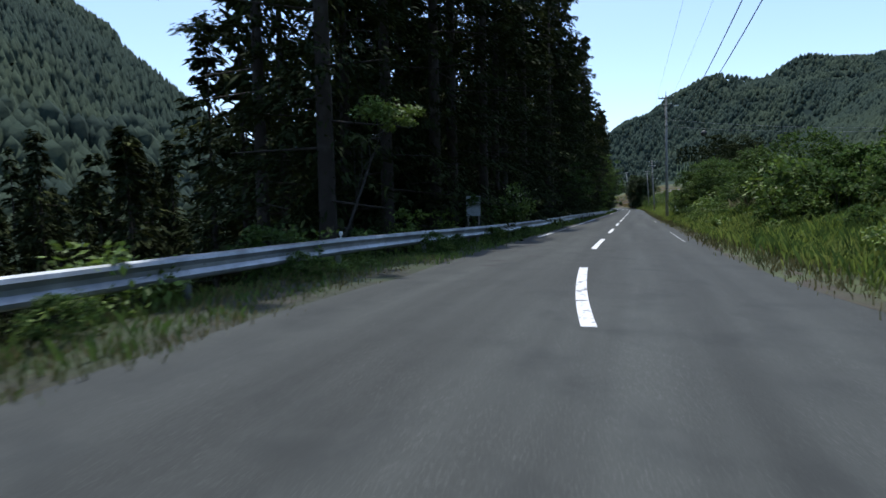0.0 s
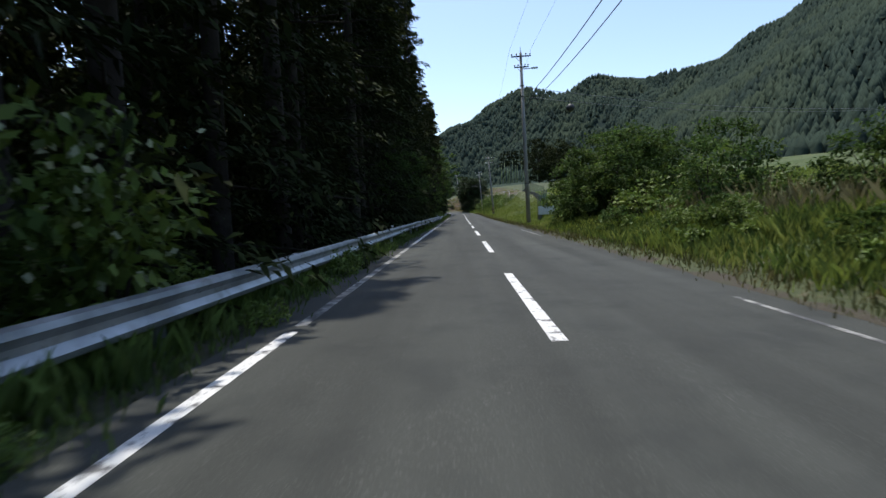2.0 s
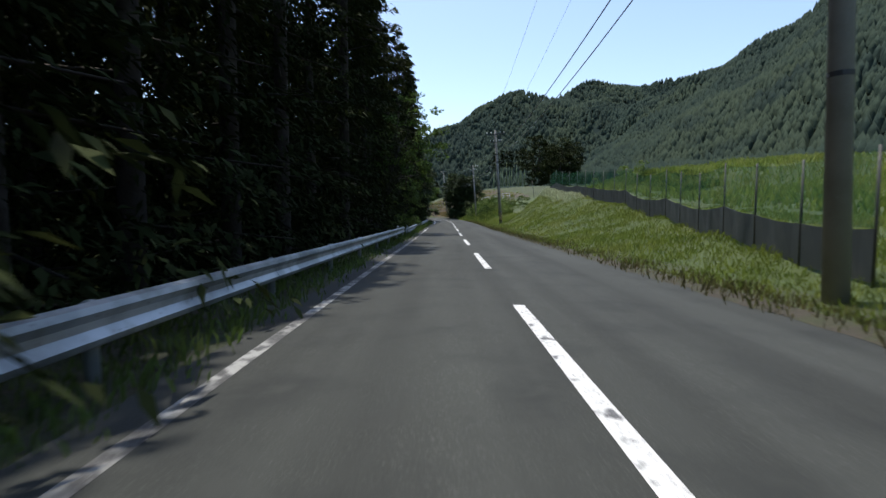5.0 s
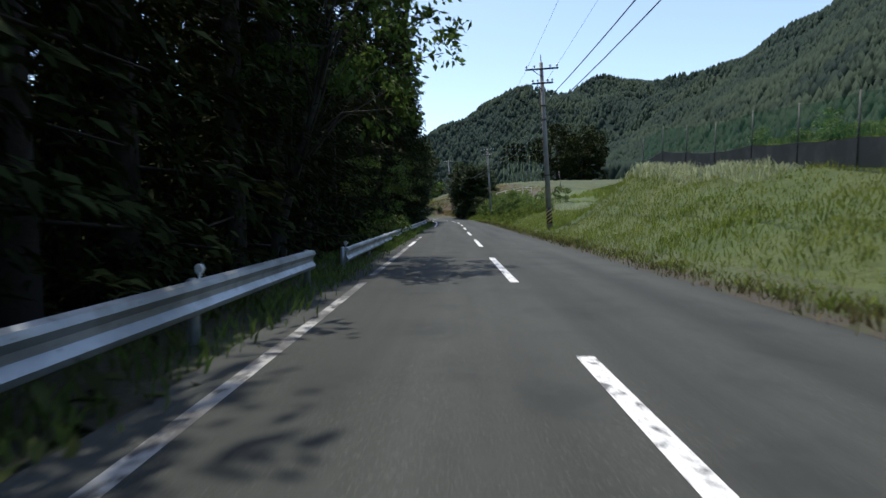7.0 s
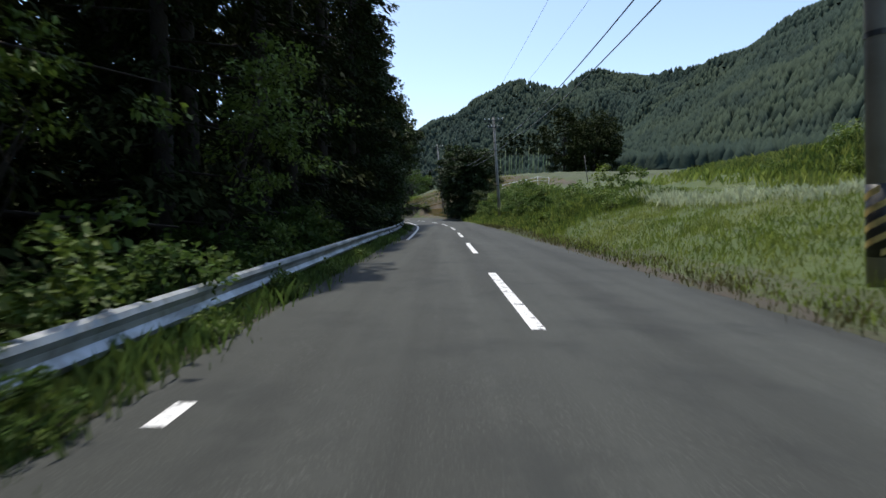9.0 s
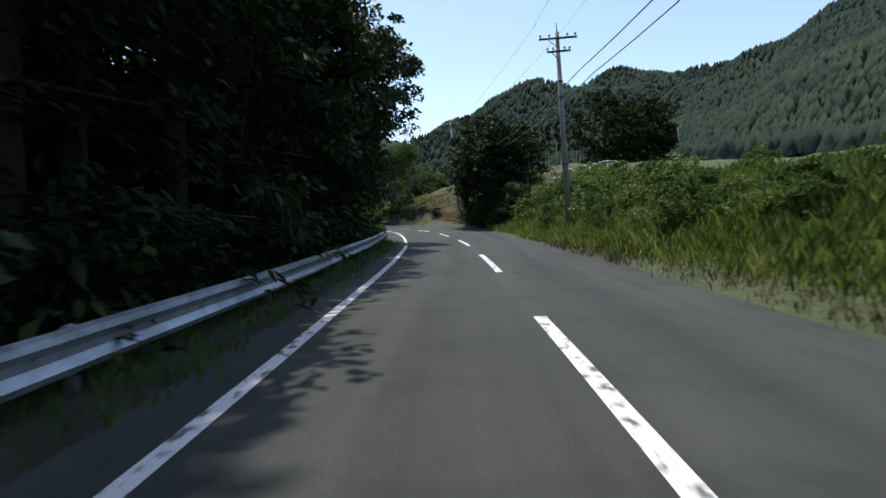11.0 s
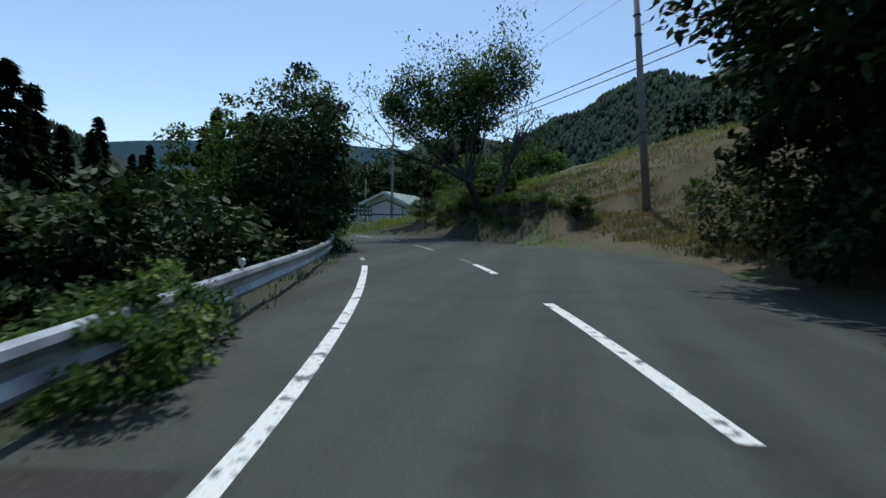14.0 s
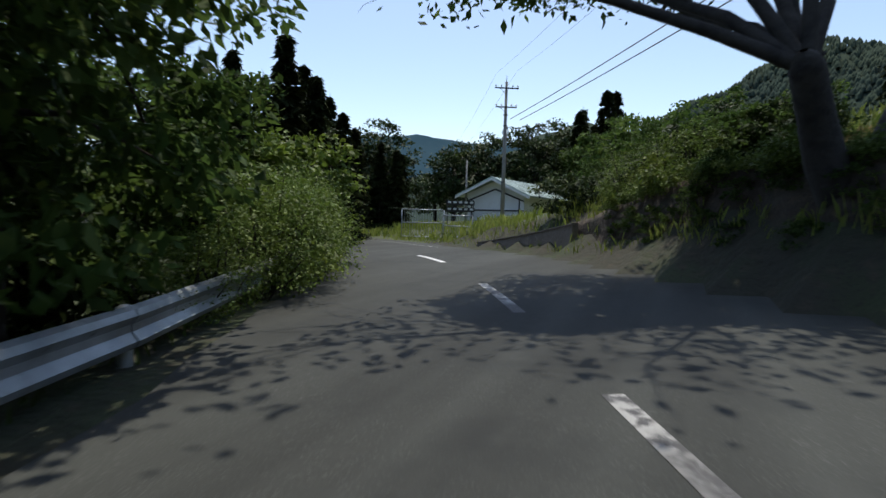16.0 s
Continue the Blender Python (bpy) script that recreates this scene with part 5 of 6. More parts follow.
broad_tree(190, -6.9, 4.6, 5.0, 0.75, 15, 90, 0.08, 0.05, "slender tree with a sunlit lime-green bough", lean=(2.1, -0.3), mat="leaf_lime", low=0.8, clump_r=0.34, bark="bark_dark", nl=6)
broad_tree(193, -6.4, 83.0, 10.5, 2.9, 66, 56, 0.16, 0.14, "broad-leaved tree reaching over the road from the dark wood", lean=(2.7, 0), low=0.42, clump_r=0.65, bark="bark_dark", nl=22, low_cut=-0.9)
broad_tree(191, -6.4, 103.4, 6.4, 1.15, 34, 90, 0.09, 0.1, "slender lime-green tree at the edge of the wood", lean=(1.9, 0), mat="leaf_lime", low=0.2, clump_r=0.55, bark="bark")
broad_tree(194, -6.5, 44.0, 6.6, 1.6, 60, 90, 0.09, 0.09, "broad-leaved tree with sunlit leaves at the edge of the wood", lean=(2.2, 0), low=0.3, clump_r=0.5, bark="bark")
broad_tree(192, -7.4, 98.5, 6.0, 1.5, 30, 90, 0.09, 0.1, "slender tree with a sunlit lime-green bough", lean=(1.2, 0), mat="leaf_lime", low=0.55, clump_r=0.5, bark="bark")
loose_shrubs("bank_shrubs", "low green shrubs scattered over the banks and terraces")
loose_shrubs("wood_shrubs", "dark shaded shrubs under the trees and below the road", "leaf_shaded")
loose_shrubs("hanging_vines", "green creepers hanging over the cut earth bank")
loose_shrubs("tangled_shrubs", "dark tangled shrubs over the concrete wall and its slope", "leaf_shaded")
# trees farther off, round the house and fields
for i, (x, y, h, r) in enumerate(((-14, 216, 8, 4), (-8, 222, 9, 4.5), (-19, 232, 9, 4.5), (-35.2, 228.8, 9.0, 3.8), (-34.2, 233.6, 11.0, 4.4), (-30.2, 232.9, 11.2, 4.4), (-26.4, 232.2, 10.6, 4.2), (-24.6, 237.4, 12.0, 4.5), (-15.8, 225.5, 7.6, 3.4), (-40.5, 234.8, 7.6, 3.5), (-49, 224, 8, 4.0), (-52, 216, 8, 3.5))):
    broad_tree(150 + i, x, y, h, r, 80, 60, 0.32, 0.3, "round leafy tree standing behind the fields", mat="leaf_shaded" if x < -20 else "leaf", low=0.1, clump_r=1.2, bark="bark")
for i, (x, y, h, r) in enumerate(((34, 238, 21, 8), (45, 242, 19, 8), (40, 230, 16, 7))):
    broad_tree(170 + i, x, y, h, r, 150, 60, 0.5, 0.4, "large dark round tree at the edge of the far wood", low=0.0, clump_r=1.6, bark="bark", mat="cedar", low_cut=-1.0)
FIR = []
for i in range(2):
    v, f = cedar_crown(90 + i, 14, 1.9, 300, 26, 0.03, 0.3, 0.8)
    FIR.append((CEDARS[i][0], raw_mesh("crown", v, f, MAT["cedar"])))
def pointed_cedars(*rows):
    for x, y, top in rows:
        sc = (top - land_z(x, y) + 0.3) / 14
        ob = tagged(new("cedar_tree"), "narrow pointed cedar beyond the road", "tree", "pointed cedars")
        ob.matrix_world = pose(x, y, land_z(x, y) - 0.3, 0, 0, rnd.uniform(0, 360)) @ Matrix.Diagonal((sc * 1.28, sc * 1.28, sc, 1))
        m = rnd.choice(FIR)
        tm = part_me("trunk", m[0], ob)
        tm.scale = (0.4, 0.4, 0.62)
        part_me("crown", m[1], ob)


pointed_cedars((-10, 236, 12.5), (-14, 238, 10.5), (-4, 232, 13), (0, 236, 11), (-19.4, 247.2, 19.0), (-23.4, 245.1, 16.4), (-22.0, 246.5, 14.5), (-17.5, 247, 13.5), (-14.5, 260.5, 17.0), (-13.1, 261.1, 16.8), (-20.8, 243, 13.0), (-25.5, 243, 12.0), (-42, 222, 8.4), (-40, 223, 7.2), (-43.3, 221.5, 7.9), (-44.5, 221, 6.8), (-41, 220, 7.4), (-45.8, 222, 6.5), (-39.6, 219, 5.6), (-36.4, 203.4, 12.4), (-35.6, 204.2, 11.0), (-34.9, 204.6, 10.2), (-38.2, 204.8, 9.6), (-19.0, 236, 16.6), (-22.0, 235.5, 14.2))
pointed_cedars((-33, 198, 7), (-38, 199, 8), (-42, 203, 8), (-60, 250, 9), (-64, 243, 9), (-70, 240, 9), (-55, 224, 9), (-50, 215, 8), (-58, 212, 9), (-24.6, 188.6, 8.4), (-27.4, 190.2, 7.4), (-30.2, 191.8, 7.2), (-26.2, 192.4, 7.9), (-22.4, 189.4, 5.4), (-33.5, 193.5, 6.8), (-29.0, 195.0, 7.6))
pointed_cedars((-44.8, 185.0, 12.5), (-46.2, 188.0, 11.5), (-49.5, 197.3, 10.8), (-34.0, 194.5, 10.6), (-37, 196.8, 9.6), (-35.7, 200.2, 9.8), (-48.3, 192.4, 9.0), (-42.5, 190, 8.0), (-40.5, 194, 7.5), (-52, 204, 8), (-24.8, 193.6, 5.6), (-28.9, 202.4, 6.3), (-27.9, 202.9, 5.8), (-29.9, 203.2, 5.4), (-28.4, 204.4, 5.7), (-31.0, 202.0, 5.0))


for k in range(46):
    x, y = rnd.uniform(-80, -25), rnd.uniform(120, 235)
    s1, d1 = road_coords([x], [y])
    if d1[0] > -17 or (x > -34 and y < 170 and x + 0.5 * (y - 150) > -26):
        continue
    m = rnd.choice(SPARSE)
    tree("cedar_tree", m[:2], x, y, rnd.uniform(0.38, 0.62), rnd.uniform(0, 360), "dark cedar on the slope below the road", "cedars in the valley")
for k in range(80):
    x = rnd.uniform(-80, -13)
    y = rnd.uniform(-9 - 0.5 * x, -4 - 0.95 * x)
    m = rnd.choice(DEEP if x > -32 else SPARSE)
    if x + y < -6:
        tree("cedar_tree", m[:2], x, y, rnd.uniform(0.35, 0.62), rnd.uniform(0, 360), "dark cedar on the slope below the road", "cedars in the valley")


# ---- woods on the hills ----
def wood_on_hills(name, label, n, area, size, seed, sides=4, valley=False, rings=((0.1, 1.0), (0.7, 0.8))):
    g = np.random.default_rng(seed)
    x0, x1, y0, y1 = area
    x, y = g.uniform(x0, x1, n), g.uniform(y0, y1, n)
    s, d = road_coords(x, y)
    z = land(x, y)
    keep = (z > hills(x, y) - 3) & ((d > 62) | (d < -45)) & (hills(x, y) > -6)
    if valley:
        keep = (d < np.where((s > 130) & (s < 215), -30, -16)) & (hills(x, y) < 20) & (np.hypot(x, y) > 55)
    x, y, z = x[keep], y[keep], z[keep]
    n = len(x)
    h = size * (0.87 + 0.26 * g.random(n))
    w = h * (0.32 + 0.16 * g.random(n))
    a = np.arange(sides) / sides * 2 * np.pi
    V = np.empty((n, len(rings) * sides + 1, 3))
    for k, (hh, rr) in enumerate(rings):
        jit = 1 + 0.7 * (g.random((n, sides)) - 0.5)
        V[:, k * sides:(k + 1) * sides, 0] = x[:, None] + w[:, None] * rr * jit * np.cos(a)
        V[:, k * sides:(k + 1) * sides, 1] = y[:, None] + w[:, None] * rr * jit * np.sin(a)
        V[:, k * sides:(k + 1) * sides, 2] = z[:, None] - 0.5 + h[:, None] * (hh + 0.22 * (g.random((n, sides)) - 0.5))
    V[:, -1] = np.stack([x, y, z + h], 1)
    F = []
    for k in range(len(rings) - 1):
        for j in range(sides):
            j2 = (j + 1) % sides
            F.append((k * sides + j, k * sides + j2, (k + 1) * sides + j2, (k + 1) * sides + j))
    t = len(rings) * sides
    for j in range(sides):
        F.append(((len(rings) - 1) * sides + j, (len(rings) - 1) * sides + (j + 1) % sides, t, t))
    F = np.array(F)
    quads = F[:-sides]
    tris = F[-sides:, :3]
    m = V.shape[1]
    off = (np.arange(n) * m)[:, None, None]
    allq = (quads[None] + off).reshape(-1, 4)
    allt = (tris[None] + off).reshape(-1, 3)
    me = bpy.data.meshes.new(name)
    me.vertices.add(n * m)
    me.vertices.foreach_set("co", V.astype(np.float32).ravel())
    nl = len(allq) * 4 + len(allt) * 3
    me.loops.add(nl)
    me.loops.foreach_set("vertex_index", np.r_[allq.ravel(), allt.ravel()].astype(np.int32))
    me.polygons.add(len(allq) + len(allt))
    me.polygons.foreach_set("loop_start", np.r_[np.arange(len(allq)) * 4, len(allq) * 4 + np.arange(len(allt)) * 3].astype(np.int32))
    me.polygons.foreach_set("loop_total", np.r_[np.full(len(allq), 4), np.full(len(allt), 3)].astype(np.int32))
    me.materials.append(MAT["far_wood"])
    me.polygons.foreach_set("use_smooth", [True] * len(me.polygons))
    me.update(calc_edges=True)
    return tagged(new(name, me), label, "forest", kind="stuff")


wood_on_hills("far_woods", "dark green cedar woods covering the mountain sides", 19000, (-120, 400, 230, 780), 6.4, 5, rings=((0.1, 0.95), (0.6, 0.62)))
wood_on_hills("far_woods", "dark green cedar woods covering the mountain sides", 15000, (60, 320, 60, 420), 5.2, 6, rings=((0.1, 0.95), (0.6, 0.62)))
wood_on_hills("far_woods", "dark woods on the hillside across the valley", 30000, (-330, -45, 40, 420), 4.6, 8, rings=((0.1, 0.85), (0.55, 0.5)))


wood_on_hills("valley_woods", "dark mixed woods on the valley floor", 3600, (-110, -14, -40, 300), 6.0, 12, valley=True)


# ---- grass ----
def grass(name, label, n, ya, yb, da, db, height, seed, mat, blades=5, width=0.028, spread=0.16, test=None):
    g = np.random.default_rng(seed)
    y, d = g.uniform(ya, yb, n), da + (db - da) * g.random(n)
    s = np.interp(y, CL_Y, CL_S)
    x = np.interp(s, CL_S, CL_X) + d * np.interp(s, CL_S, CL_TY)
    yy = np.interp(s, CL_S, CL_Y) - d * np.interp(s, CL_S, CL_TX)
    rs, rd = road_coords(x, yy)
    keep = (rd > np.interp(rs, RW_Y, RW) - 0.05) | (rd < -np.interp(rs, LW_Y, LW) + 0.05)
    if test is not None:
        keep &= test(rs, rd)
    x, yy = x[keep], yy[keep]
    n = len(x)
    clump = 0.6 + 0.8 * (0.5 + 0.5 * np.sin(x * 1.1 + 2 * np.sin(yy * 0.6)) * np.sin(yy * 0.9))
    z = land(x, yy)
    bx = x[:, None] + g.normal(0, spread, (n, blades))
    by = yy[:, None] + g.normal(0, spread, (n, blades))
    h = height * clump[:, None] * (0.45 + 0.8 * g.random((n, blades)))
    a = g.random((n, blades)) * 2 * np.pi
    w = width * (0.6 + 0.8 * g.random((n, blades)))
    lean = h * (0.15 + 0.5 * g.random((n, blades)))
    b = g.random((n, blades)) * 2 * np.pi
    V = np.empty((n, blades, 4, 3))
    V[..., 0, :] = np.stack([bx - np.cos(a) * w, by - np.sin(a) * w, np.broadcast_to(z[:, None] - 0.05, bx.shape)], -1)
    V[..., 1, :] = np.stack([bx + np.cos(a) * w, by + np.sin(a) * w, np.broadcast_to(z[:, None] - 0.05, bx.shape)], -1)
    V[..., 2, :] = np.stack([bx + np.cos(a) * w * 0.8 + np.cos(b) * lean * 0.35, by + np.sin(a) * w * 0.8 + np.sin(b) * lean * 0.35, z[:, None] + h * 0.6], -1)
    V[..., 3, :] = np.stack([bx + np.cos(b) * lean, by + np.sin(b) * lean, z[:, None] + h], -1)
    base = np.arange(n * blades)[:, None] * 4
    F = np.concatenate([base + np.array([[0, 1, 2]]), base + np.array([[0, 2, 3]])], 0)
    me = raw_mesh(name, V.reshape(-1, 3), F, mat)
    return tagged(new(name, me), label, "grass", kind="stuff")


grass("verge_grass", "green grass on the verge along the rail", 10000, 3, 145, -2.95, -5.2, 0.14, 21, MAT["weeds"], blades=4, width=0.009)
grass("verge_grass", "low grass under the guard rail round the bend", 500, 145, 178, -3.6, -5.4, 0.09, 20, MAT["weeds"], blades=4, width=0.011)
grass("verge_grass", "low dry grass along the edge of the asphalt", 5000, -14, 160, 3.3, 4.1, 0.14, 22, MAT["grass_dry"], blades=4, width=0.009)
grass("bank_grass", "tall green grass on the bank beside the road", 5200, -6, 40, 3.8, 8.0, 0.28, 23, MAT["grass"], blades=6, width=0.006)
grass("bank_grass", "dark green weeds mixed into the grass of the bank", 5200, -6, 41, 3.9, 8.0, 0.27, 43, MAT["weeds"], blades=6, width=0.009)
grass("bank_grass", "mown green grass on the embankment", 42000, 39, 118, 3.7, 12, 0.13, 24, MAT["grass"], blades=3, width=0.009)
grass("bank_grass", "tall green grass on the bank beside the road", 4800, 116, 158, 3.9, 9.5, 0.32, 25, MAT["grass"], blades=6, width=0.009)
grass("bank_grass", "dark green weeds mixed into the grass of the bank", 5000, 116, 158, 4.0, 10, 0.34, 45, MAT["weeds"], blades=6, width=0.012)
grass("bank_grass", "shaded grass at the foot of the wall", 500, 172, 192, 3.8, 5.2, 0.2, 33, MAT["grass"], blades=5, width=0.009)
grass("bank_grass", "dry reeds standing on the bank", 320, 19, 38, 6.0, 9.0, 0.6, 34, MAT["reed"], blades=6, width=0.007)
grass("slope_grass", "green grass on the earth slope", 1200, 163, 183, 9.5, 24, 0.28, 31, MAT["grass"], blades=4, width=0.016)
grass("slope_grass", "dry yellow grass on the earth slope", 7500, 163, 183, 6.6, 22, 0.12, 26, MAT["brown_grass"], blades=4, width=0.016)
grass("slope_grass", "dry grass tufts at the foot of the earth slope", 2600, 162, 174, 5.9, 10, 0.13, 51, MAT["brown_grass"], blades=5, width=0.014)
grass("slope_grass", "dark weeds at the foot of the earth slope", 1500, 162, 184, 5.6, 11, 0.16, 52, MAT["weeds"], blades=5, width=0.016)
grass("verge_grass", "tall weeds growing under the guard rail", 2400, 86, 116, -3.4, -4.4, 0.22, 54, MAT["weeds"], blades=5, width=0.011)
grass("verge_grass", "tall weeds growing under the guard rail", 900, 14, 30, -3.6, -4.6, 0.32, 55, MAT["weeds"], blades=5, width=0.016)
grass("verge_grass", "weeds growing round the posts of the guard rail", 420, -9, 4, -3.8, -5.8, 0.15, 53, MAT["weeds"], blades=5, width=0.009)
grass("verge_grass", "low dry grass round the posts of the guard rail", 700, -9, 5, -3.5, -5.6, 0.11, 56, MAT["grass_dry"], blades=5, width=0.008)
grass("bank_grass", "green grass beside the wall and the house", 5000, 183, 216, 4.7, 12, 0.35, 27, MAT["grass"], blades=4, width=0.02)
grass("field_grass", "pale flowering grass on the terrace edges", 2600, 84, 120, 8.4, 9.8, 0.3, 28, MAT["flower"], blades=4, width=0.014)
grass("field_grass", "lush green growth on the terrace face", 7000, 82, 128, 15.6, 18.4, 0.34, 61, MAT["weeds"], blades=5, width=0.03)
grass("field_grass", "bright green grass on the terrace face", 4000, 82, 128, 15.4, 18.4, 0.36, 62, MAT["grass"], blades=5, width=0.025)
grass("field_grass", "pale grass along the terrace's upper edge", 1500, 84, 124, 18.0, 18.7, 0.2, 63, MAT["flower"], blades=5, width=0.02)
grass("field_grass", "green grass on the upper fields", 9000, 50, 130, 13, 34, 0.45, 29, MAT["grass"], blades=4, width=0.035)


# ---- signs, nets, wall, house ----
sign = tagged(new("wooden_notice_board"), "weathered grey notice board half hidden by dark ivy", "sign")
sign.matrix_world = pose(-4.5, 10.7, land_z(-4.5, 10.7), 0, 0, 8)
zb = 1.3 - land_z(-4.5, 10.7)
part("board", box_bm(0.52, 0.03, 0.74, (0, 0, zb), 0.006), MAT["grey_board"], sign)
for sx in (-0.2, 0.2):
    part("post", box_bm(0.05, 0.05, zb + 0.3, (sx, 0.045, zb / 2), 0.004), MAT["wood_pole"], sign)

(v, f), _c = leaf_crown(301, 14, 22, (0.02, -0.06, zb + 0.22), (0.24, 0.06, 0.2), 0.1, 0.085)
part_me("ivy", raw_mesh("ivy", v, f, MAT["leaf"]), sign, "dark ivy over the board's upper half")

# white panel and net beside the field
pan = tagged(new("white_panel"), "white flat panel standing at the field's corner", "panel")
pan.matrix_world = pose(5.84, 53.1, land_z(5.84, 53.1), 0, 0, 4)
part("panel", box_bm(1.28, 0.05, 0.66, (0, 0, 0.95 - land_z(5.84, 53.1)), 0.008), MAT["board"], pan)
for sx in (-0.55, 0.55):
    part("leg", box_bm(0.05, 0.05, 1.0, (sx, 0.05, 0.4), 0.004), MAT["wood_pole"], pan)


def net_fence(pts, h, mat, post_mat, label, lower=None):
    pl = polyline(pts, 2.5)
    ob = tagged(new("net_fence"), label, "fence", "field fences")
    o = Vector((pl[0][0], pl[0][1], 0))
    ob.location = o
    zs = [land_z(x, y) for x, y in pl]
    for i, (x, y) in enumerate(pl):
        v, f = tube_mesh([(x, y, zs[i] - 0.3), (x, y, zs[i] + h + 0.05)], [0.025, 0.022], 7)
        part_me("post", mesh_from("post", [Vector(p) - o for p in v], f, post_mat, True), ob)
        if i < len(pl) - 1:
            x2, y2 = pl[i + 1]
            for z0, z1, m, nm in ((0.05, lower or 0.05, MAT["sheet"], "sheeting"), (lower or 0.05, h, mat, "net")):
                if z1 - z0 < 0.02:
                    continue
                vs, fs = [], []
                for k in range(7):
                    t = k / 6
                    sag = 0.05 * 4 * t * (1 - t)
                    px, py, pz = x + (x2 - x) * t, y + (y2 - y) * t, zs[i] + (zs[i + 1] - zs[i]) * t
                    for off in (0.0, 0.012):
                        vs += [Vector((px + off, py, pz + z0)) - o, Vector((px + off + 0.02 * math.sin(k * 2.0), py, pz + z1 - sag)) - o]
                for k in range(6):
                    a = 4 * k
                    fs += [(a, a + 4, a + 5, a + 1), (a + 3, a + 7, a + 6, a + 2), (a + 1, a + 5, a + 7, a + 3)]
                part_me(nm, mesh_from(nm, vs, fs, m), ob)
    return ob


net_fence([(5.2, 53.3), (6.8, 60), (8.4, 68), (9.3, 76), (9.6, 86), (9.4, 97)], 2.0, MAT["net"], MAT["dark_metal"], "field fence of dark sheeting with green net above", 0.85)
net_fence([(6.55, 53.4), (12, 56.5), (19, 58.5)], 1.6, MAT["net"], MAT["dark_metal"], "low green net across the field's end")

# low retaining wall of weathered concrete
wall = tagged(new("wall_1"), "low brown weathered concrete retaining wall beside the road", "wall", kind="structure")
S0, S1 = s_of(185.2), s_of(188.3)
for j in range(3):
    cv, cf = [], []
    for k in range(9):
        s = S0 + (S1 - S0) * (j + k / 8 * 0.994) / 3
        h = float(np.interp((s - S0) / (S1 - S0), [0, 0.4, 1], [1.0, 0.66, 0.24])) + 0.02 * noise.noise(Vector((s * 1.3, 0, 0)))
        d0 = 4.12 + 0.02 * noise.noise(Vector((s, 3.0, 0)))
        for d, z in ((0.0, -0.15), (0.05, h * 0.5), (0.10, h - 0.05), (0.10, h - 0.05), (0.06, h - 0.04), (0.065, h), (0.30, h + 0.01), (0.32, -0.15)):
            cv.append(at_road(s, d0 + d, z))
    for k in range(8):
        for q in range(7):
            a = 8 * k + q
            cf.append((a, a + 8, a + 9, a + 1))
    cf += [tuple(range(8)), tuple(range(71, 63, -1))]
    part_me("wall_section", mesh_from("wall_section", cv, cf, MAT["old_concrete"]), wall)

# the white house
house = tagged(new("house"), "white single-storey house with a grey-green gable roof", "house")
HZ = 0.95
house.matrix_world = pose(-24.9, 214.6, HZ, 0, 0, -5)
hw, hl, eave, ridge = 2.65, 9.0, 2.5, 3.75


def prism(poly, y0, y1):
    """A closed solid from an outline in x and z, between two y."""
    n = len(poly)
    vs = [(x, y0, z) for x, z in poly] + [(x, y1, z) for x, z in poly]
    fs = [tuple(range(n)), tuple(reversed(range(n, 2 * n)))] + [(k + n, (k + 1) % n + n, (k + 1) % n, k) for k in range(n)]
    return vs, fs


part_me("wall", mesh_from("wall", *prism([(-hw, -0.6), (hw, -0.6), (hw, eave), (0, ridge - 0.12), (-hw, eave)], 0, hl), MAT["plaster"]), house)
for sg in (-1, 1):
    vs, fs = prism([(0, ridge), (sg * (hw + 0.8), eave - 0.32), (sg * (hw + 0.8), eave - 0.18), (0, ridge + 0.14)], -0.9, hl + 0.9)
    roof = part_me("roof", mesh_from("roof", vs, fs, MAT["roof"]), house)
    for k in range(12):
        yk = -0.8 + k * (hl + 1.6) / 11
        vs, fs = prism([(0.0, ridge + 0.145), (sg * (hw + 0.8), eave - 0.175), (sg * (hw + 0.8), eave - 0.13), (0.0, ridge + 0.19)], yk, yk + 0.05)
        part_me("seam", mesh_from("seam", vs, fs, MAT["roof"]), roof)
    vs, fs = prism([(0, ridge - 0.16), (sg * (hw + 0.82), eave - 0.48), (sg * (hw + 0.82), eave - 0.30), (0, ridge + 0.02)], -0.95, -0.9)
    part_me("barge_board", mesh_from("barge_board", vs, fs, MAT["plaster"]), house)
for sg in (-1, 1):
    vs, fs = prism([(0, ridge - 0.95), (sg * hw, eave - 0.72), (sg * hw, eave - 0.58), (0, ridge - 0.81)], -0.05, -0.004)
    part_me("gable_trim", mesh_from("gable_trim", vs, fs, MAT["trim"]), house, "dark slanting gable board")
part("wall_trim", box_bm(2 * hw + 0.06, 0.06, 0.12, (0, -0.03, 1.05), 0.01), MAT["trim"], house, "dark wall band")
for sx in (-2.25, 2.25):
    part("wall_post", box_bm(0.12, 0.06, 2.0, (sx, -0.035, 1.0), 0.01), MAT["trim"], house, "dark upright wall post")
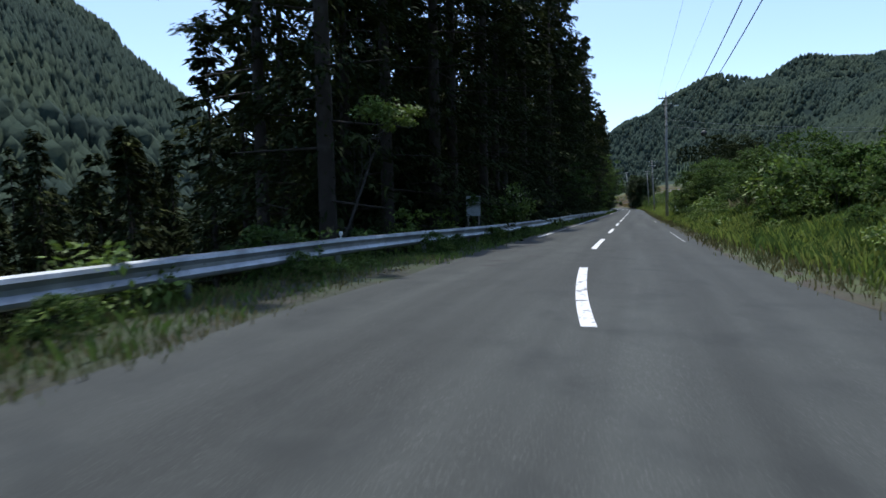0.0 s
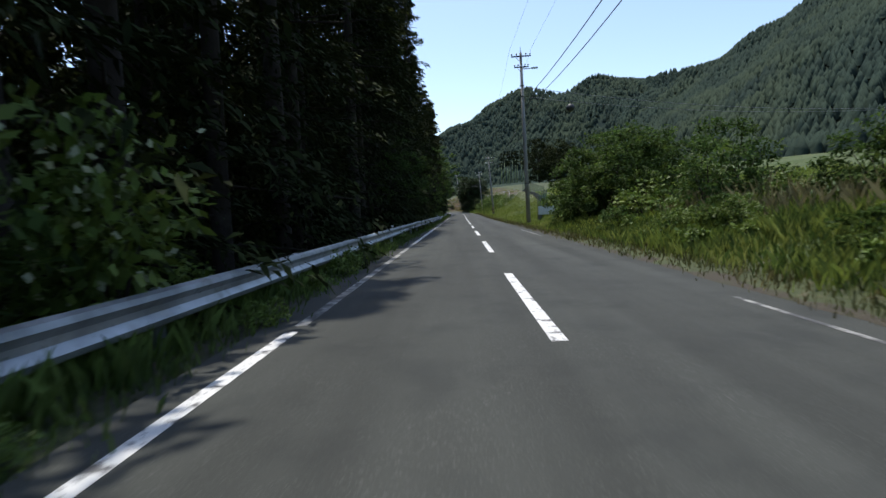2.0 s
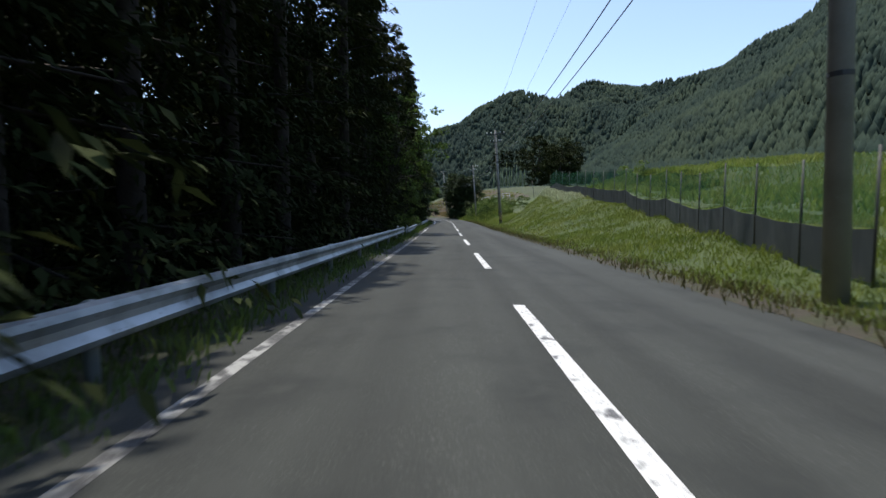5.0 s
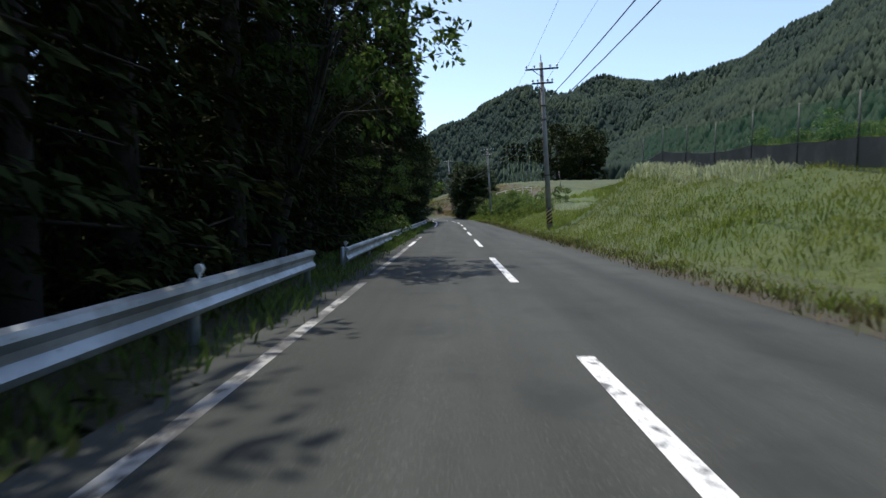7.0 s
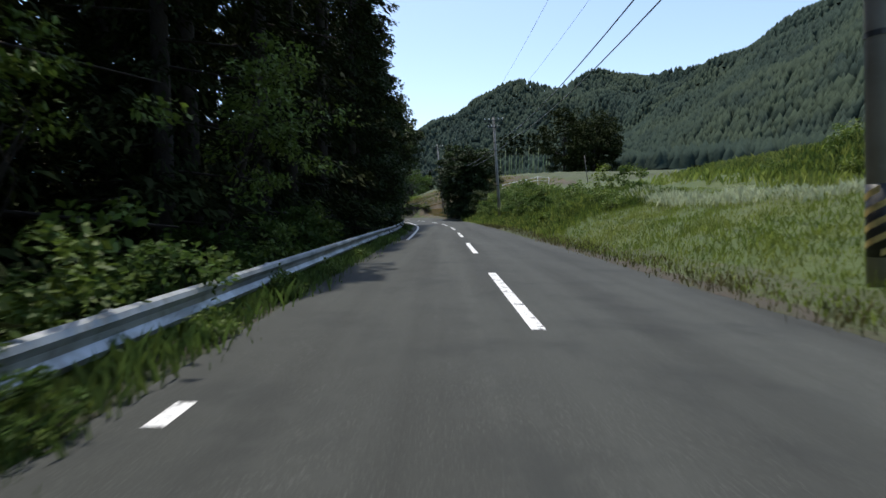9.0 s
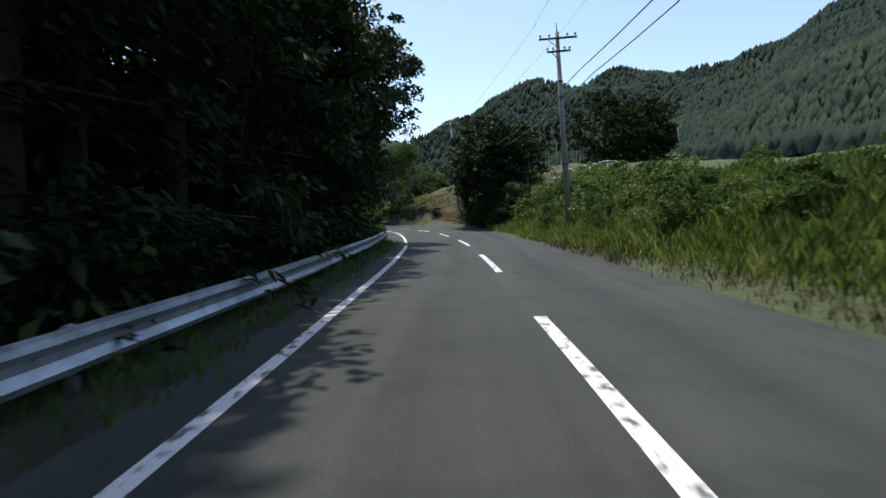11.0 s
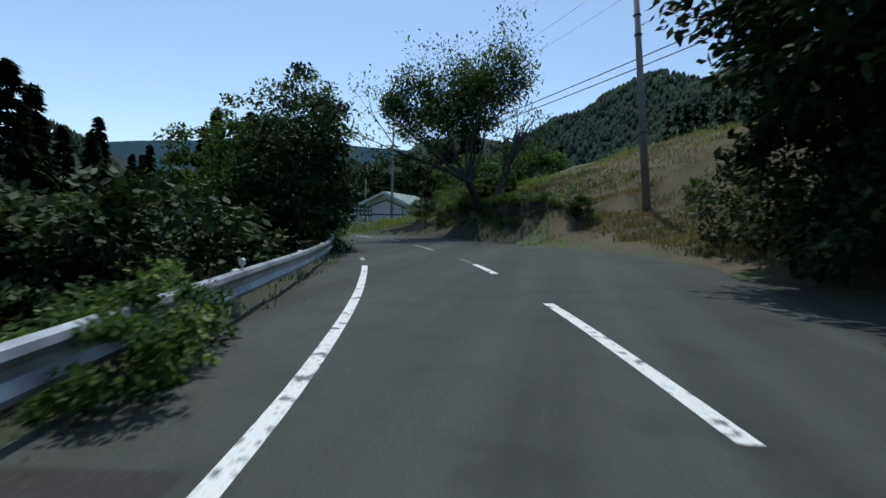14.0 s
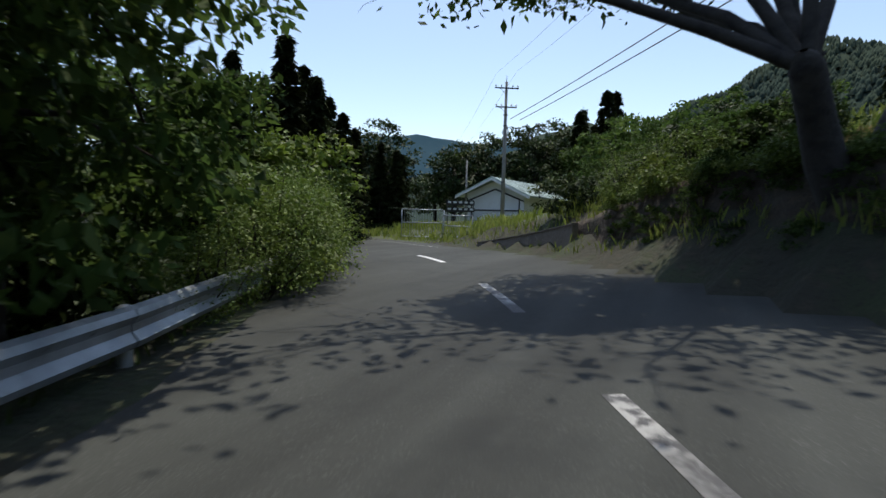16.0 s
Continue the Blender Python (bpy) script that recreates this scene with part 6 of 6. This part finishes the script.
# boards with rows of white squares, and the mesh gate
brd = tagged(new("slatted_rack"), "dark rack with two rows of white boxes beside the gate", "rack")
brd.matrix_world = pose(-26.6, 211.0, land_z(-26.6, 211.0), 0, 0, 26)
for zz in (1.2, 1.75):
    part("rail", box_bm(2.3, 0.06, 0.36, (0, 0, zz), 0.01), MAT["trim"], brd)
    for k in range(5):
        part("white_box", box_bm(0.26, 0.08, 0.16, (-0.9 + k * 0.45, -0.06, zz + 0.05), 0.01), MAT["board"], brd)
for sx in (-1.05, 1.05):
    part("post", box_bm(0.07, 0.07, 2.0, (sx, 0.05, 1.0), 0.006), MAT["trim"], brd)


def mesh_gate(x, y, turn, w, h, label):
    ob = tagged(new("mesh_gate"), label, "gate", "mesh gates")
    ob.matrix_world = pose(x, y, land_z(x, y), 0, 0, turn)
    for a, b in (((-w / 2, 0, 0), (-w / 2, 0, h)), ((w / 2, 0, 0), (w / 2, 0, h)), ((-w / 2, 0, h), (w / 2, 0, h)), ((-w / 2, 0, 0.1), (w / 2, 0, 0.1)), ((-w / 2, 0, h * .55), (w / 2, 0, h * .55))):
        v, f = tube_mesh([a, b], [0.03, 0.03], 7)
        part_me("frame_tube", mesh_from("frame_tube", v, f, MAT["zinc"], True), ob)
    k = -w / 2 + 0.14
    while k < w / 2 - 0.05:
        v, f = tube_mesh([(k, 0, 0.1), (k, 0, h)], [0.008, 0.008], 4)
        part_me("bar", mesh_from("bar", v, f, MAT["zinc"]), ob)
        k += 0.14
    return ob


mesh_gate(-22.3, 196.2, 20, 2.2, 1.5, "grey steel mesh gate beside the road")
mesh_gate(-20.2, 195.9, -8, 1.7, 1.15, "grey steel mesh gate beside the road")
# small stone block at the foot of the bank
stone = part("stone_block", box_bm(0.35, 0.3, 0.4, (0, 0, 0.2), 0.05), MAT["concrete"], at=pose(-3.6, 178.6, land_z(-3.6, 178.6)))
tagged(stone, "pale concrete block beside the wall", "block")

# white hand rail and thin pole on the bank
hr = tagged(new("hand_rail"), "white painted pipe hand rail on top of the bank", "hand rail")
hr.location = (7.0, 158.7, 0)
hz = [0.85 + land_z(7.0 + 1.6 * k, 158.7 + 0.5 * k) for k in range(5)]
for k in range(5):
    v, f = tube_mesh([(1.6 * k, 0.5 * k, hz[k] - 1.2), (1.6 * k, 0.5 * k, hz[k] + 1.0)], [0.04, 0.04], 8)
    part_me("post", mesh_from("post", v, f, MAT["white_steel"], True), hr)
    if k < 4:
        for up in (0.55, 0.98):
            v, f = tube_mesh([(1.6 * k, 0.5 * k, hz[k] + up), (1.6 * k + 1.6, 0.5 * k + 0.5, hz[k + 1] + up)], [0.035, 0.035], 8)
            part_me("rail", mesh_from("rail", v, f, MAT["white_steel"], True), hr)
lp = tagged(new("timber_pole"), "thin leaning timber pole on the bank", "pole")
lp.matrix_world = pose(19.23, 162.68, land_z(19.23, 162.68) - 0.2, 0, -8, 0)
v, f = tube_mesh([(0, 0, 0), (0, 0, 4.2)], [0.07, 0.05], 8)
part_me("shaft", mesh_from("shaft", v, f, MAT["wood_pole"], True), lp)

# a row of bare pale trunks at the edge of the far wood
for k in range(14):
    x, y = 22 + k * 1.5 + rnd.uniform(-.4, .4), 292 + rnd.uniform(-3, 3)
    z = land_z(x, y)
    st = tagged(new("bare_trunk"), "tall pale bare cedar trunk at the wood's edge", "tree", "pale trunks")
    st.location = (x, y, z)
    v, f = tube_mesh([(0, 0, -0.5), (0, 0, 6), (0.1, 0, 12)], [0.28, 0.22, 0.1], 6)
    part_me("trunk", mesh_from("trunk", v, f, MAT["flower"], True), st)
    v, f = cedar_crown(400 + k % 3, 8, 1.6, 30, 8, 0.0, 0.8, 0.8)
    v[:, 2] += 9.0
    part_me("crown", raw_mesh("crown", v, f, MAT["cedar"]), st)
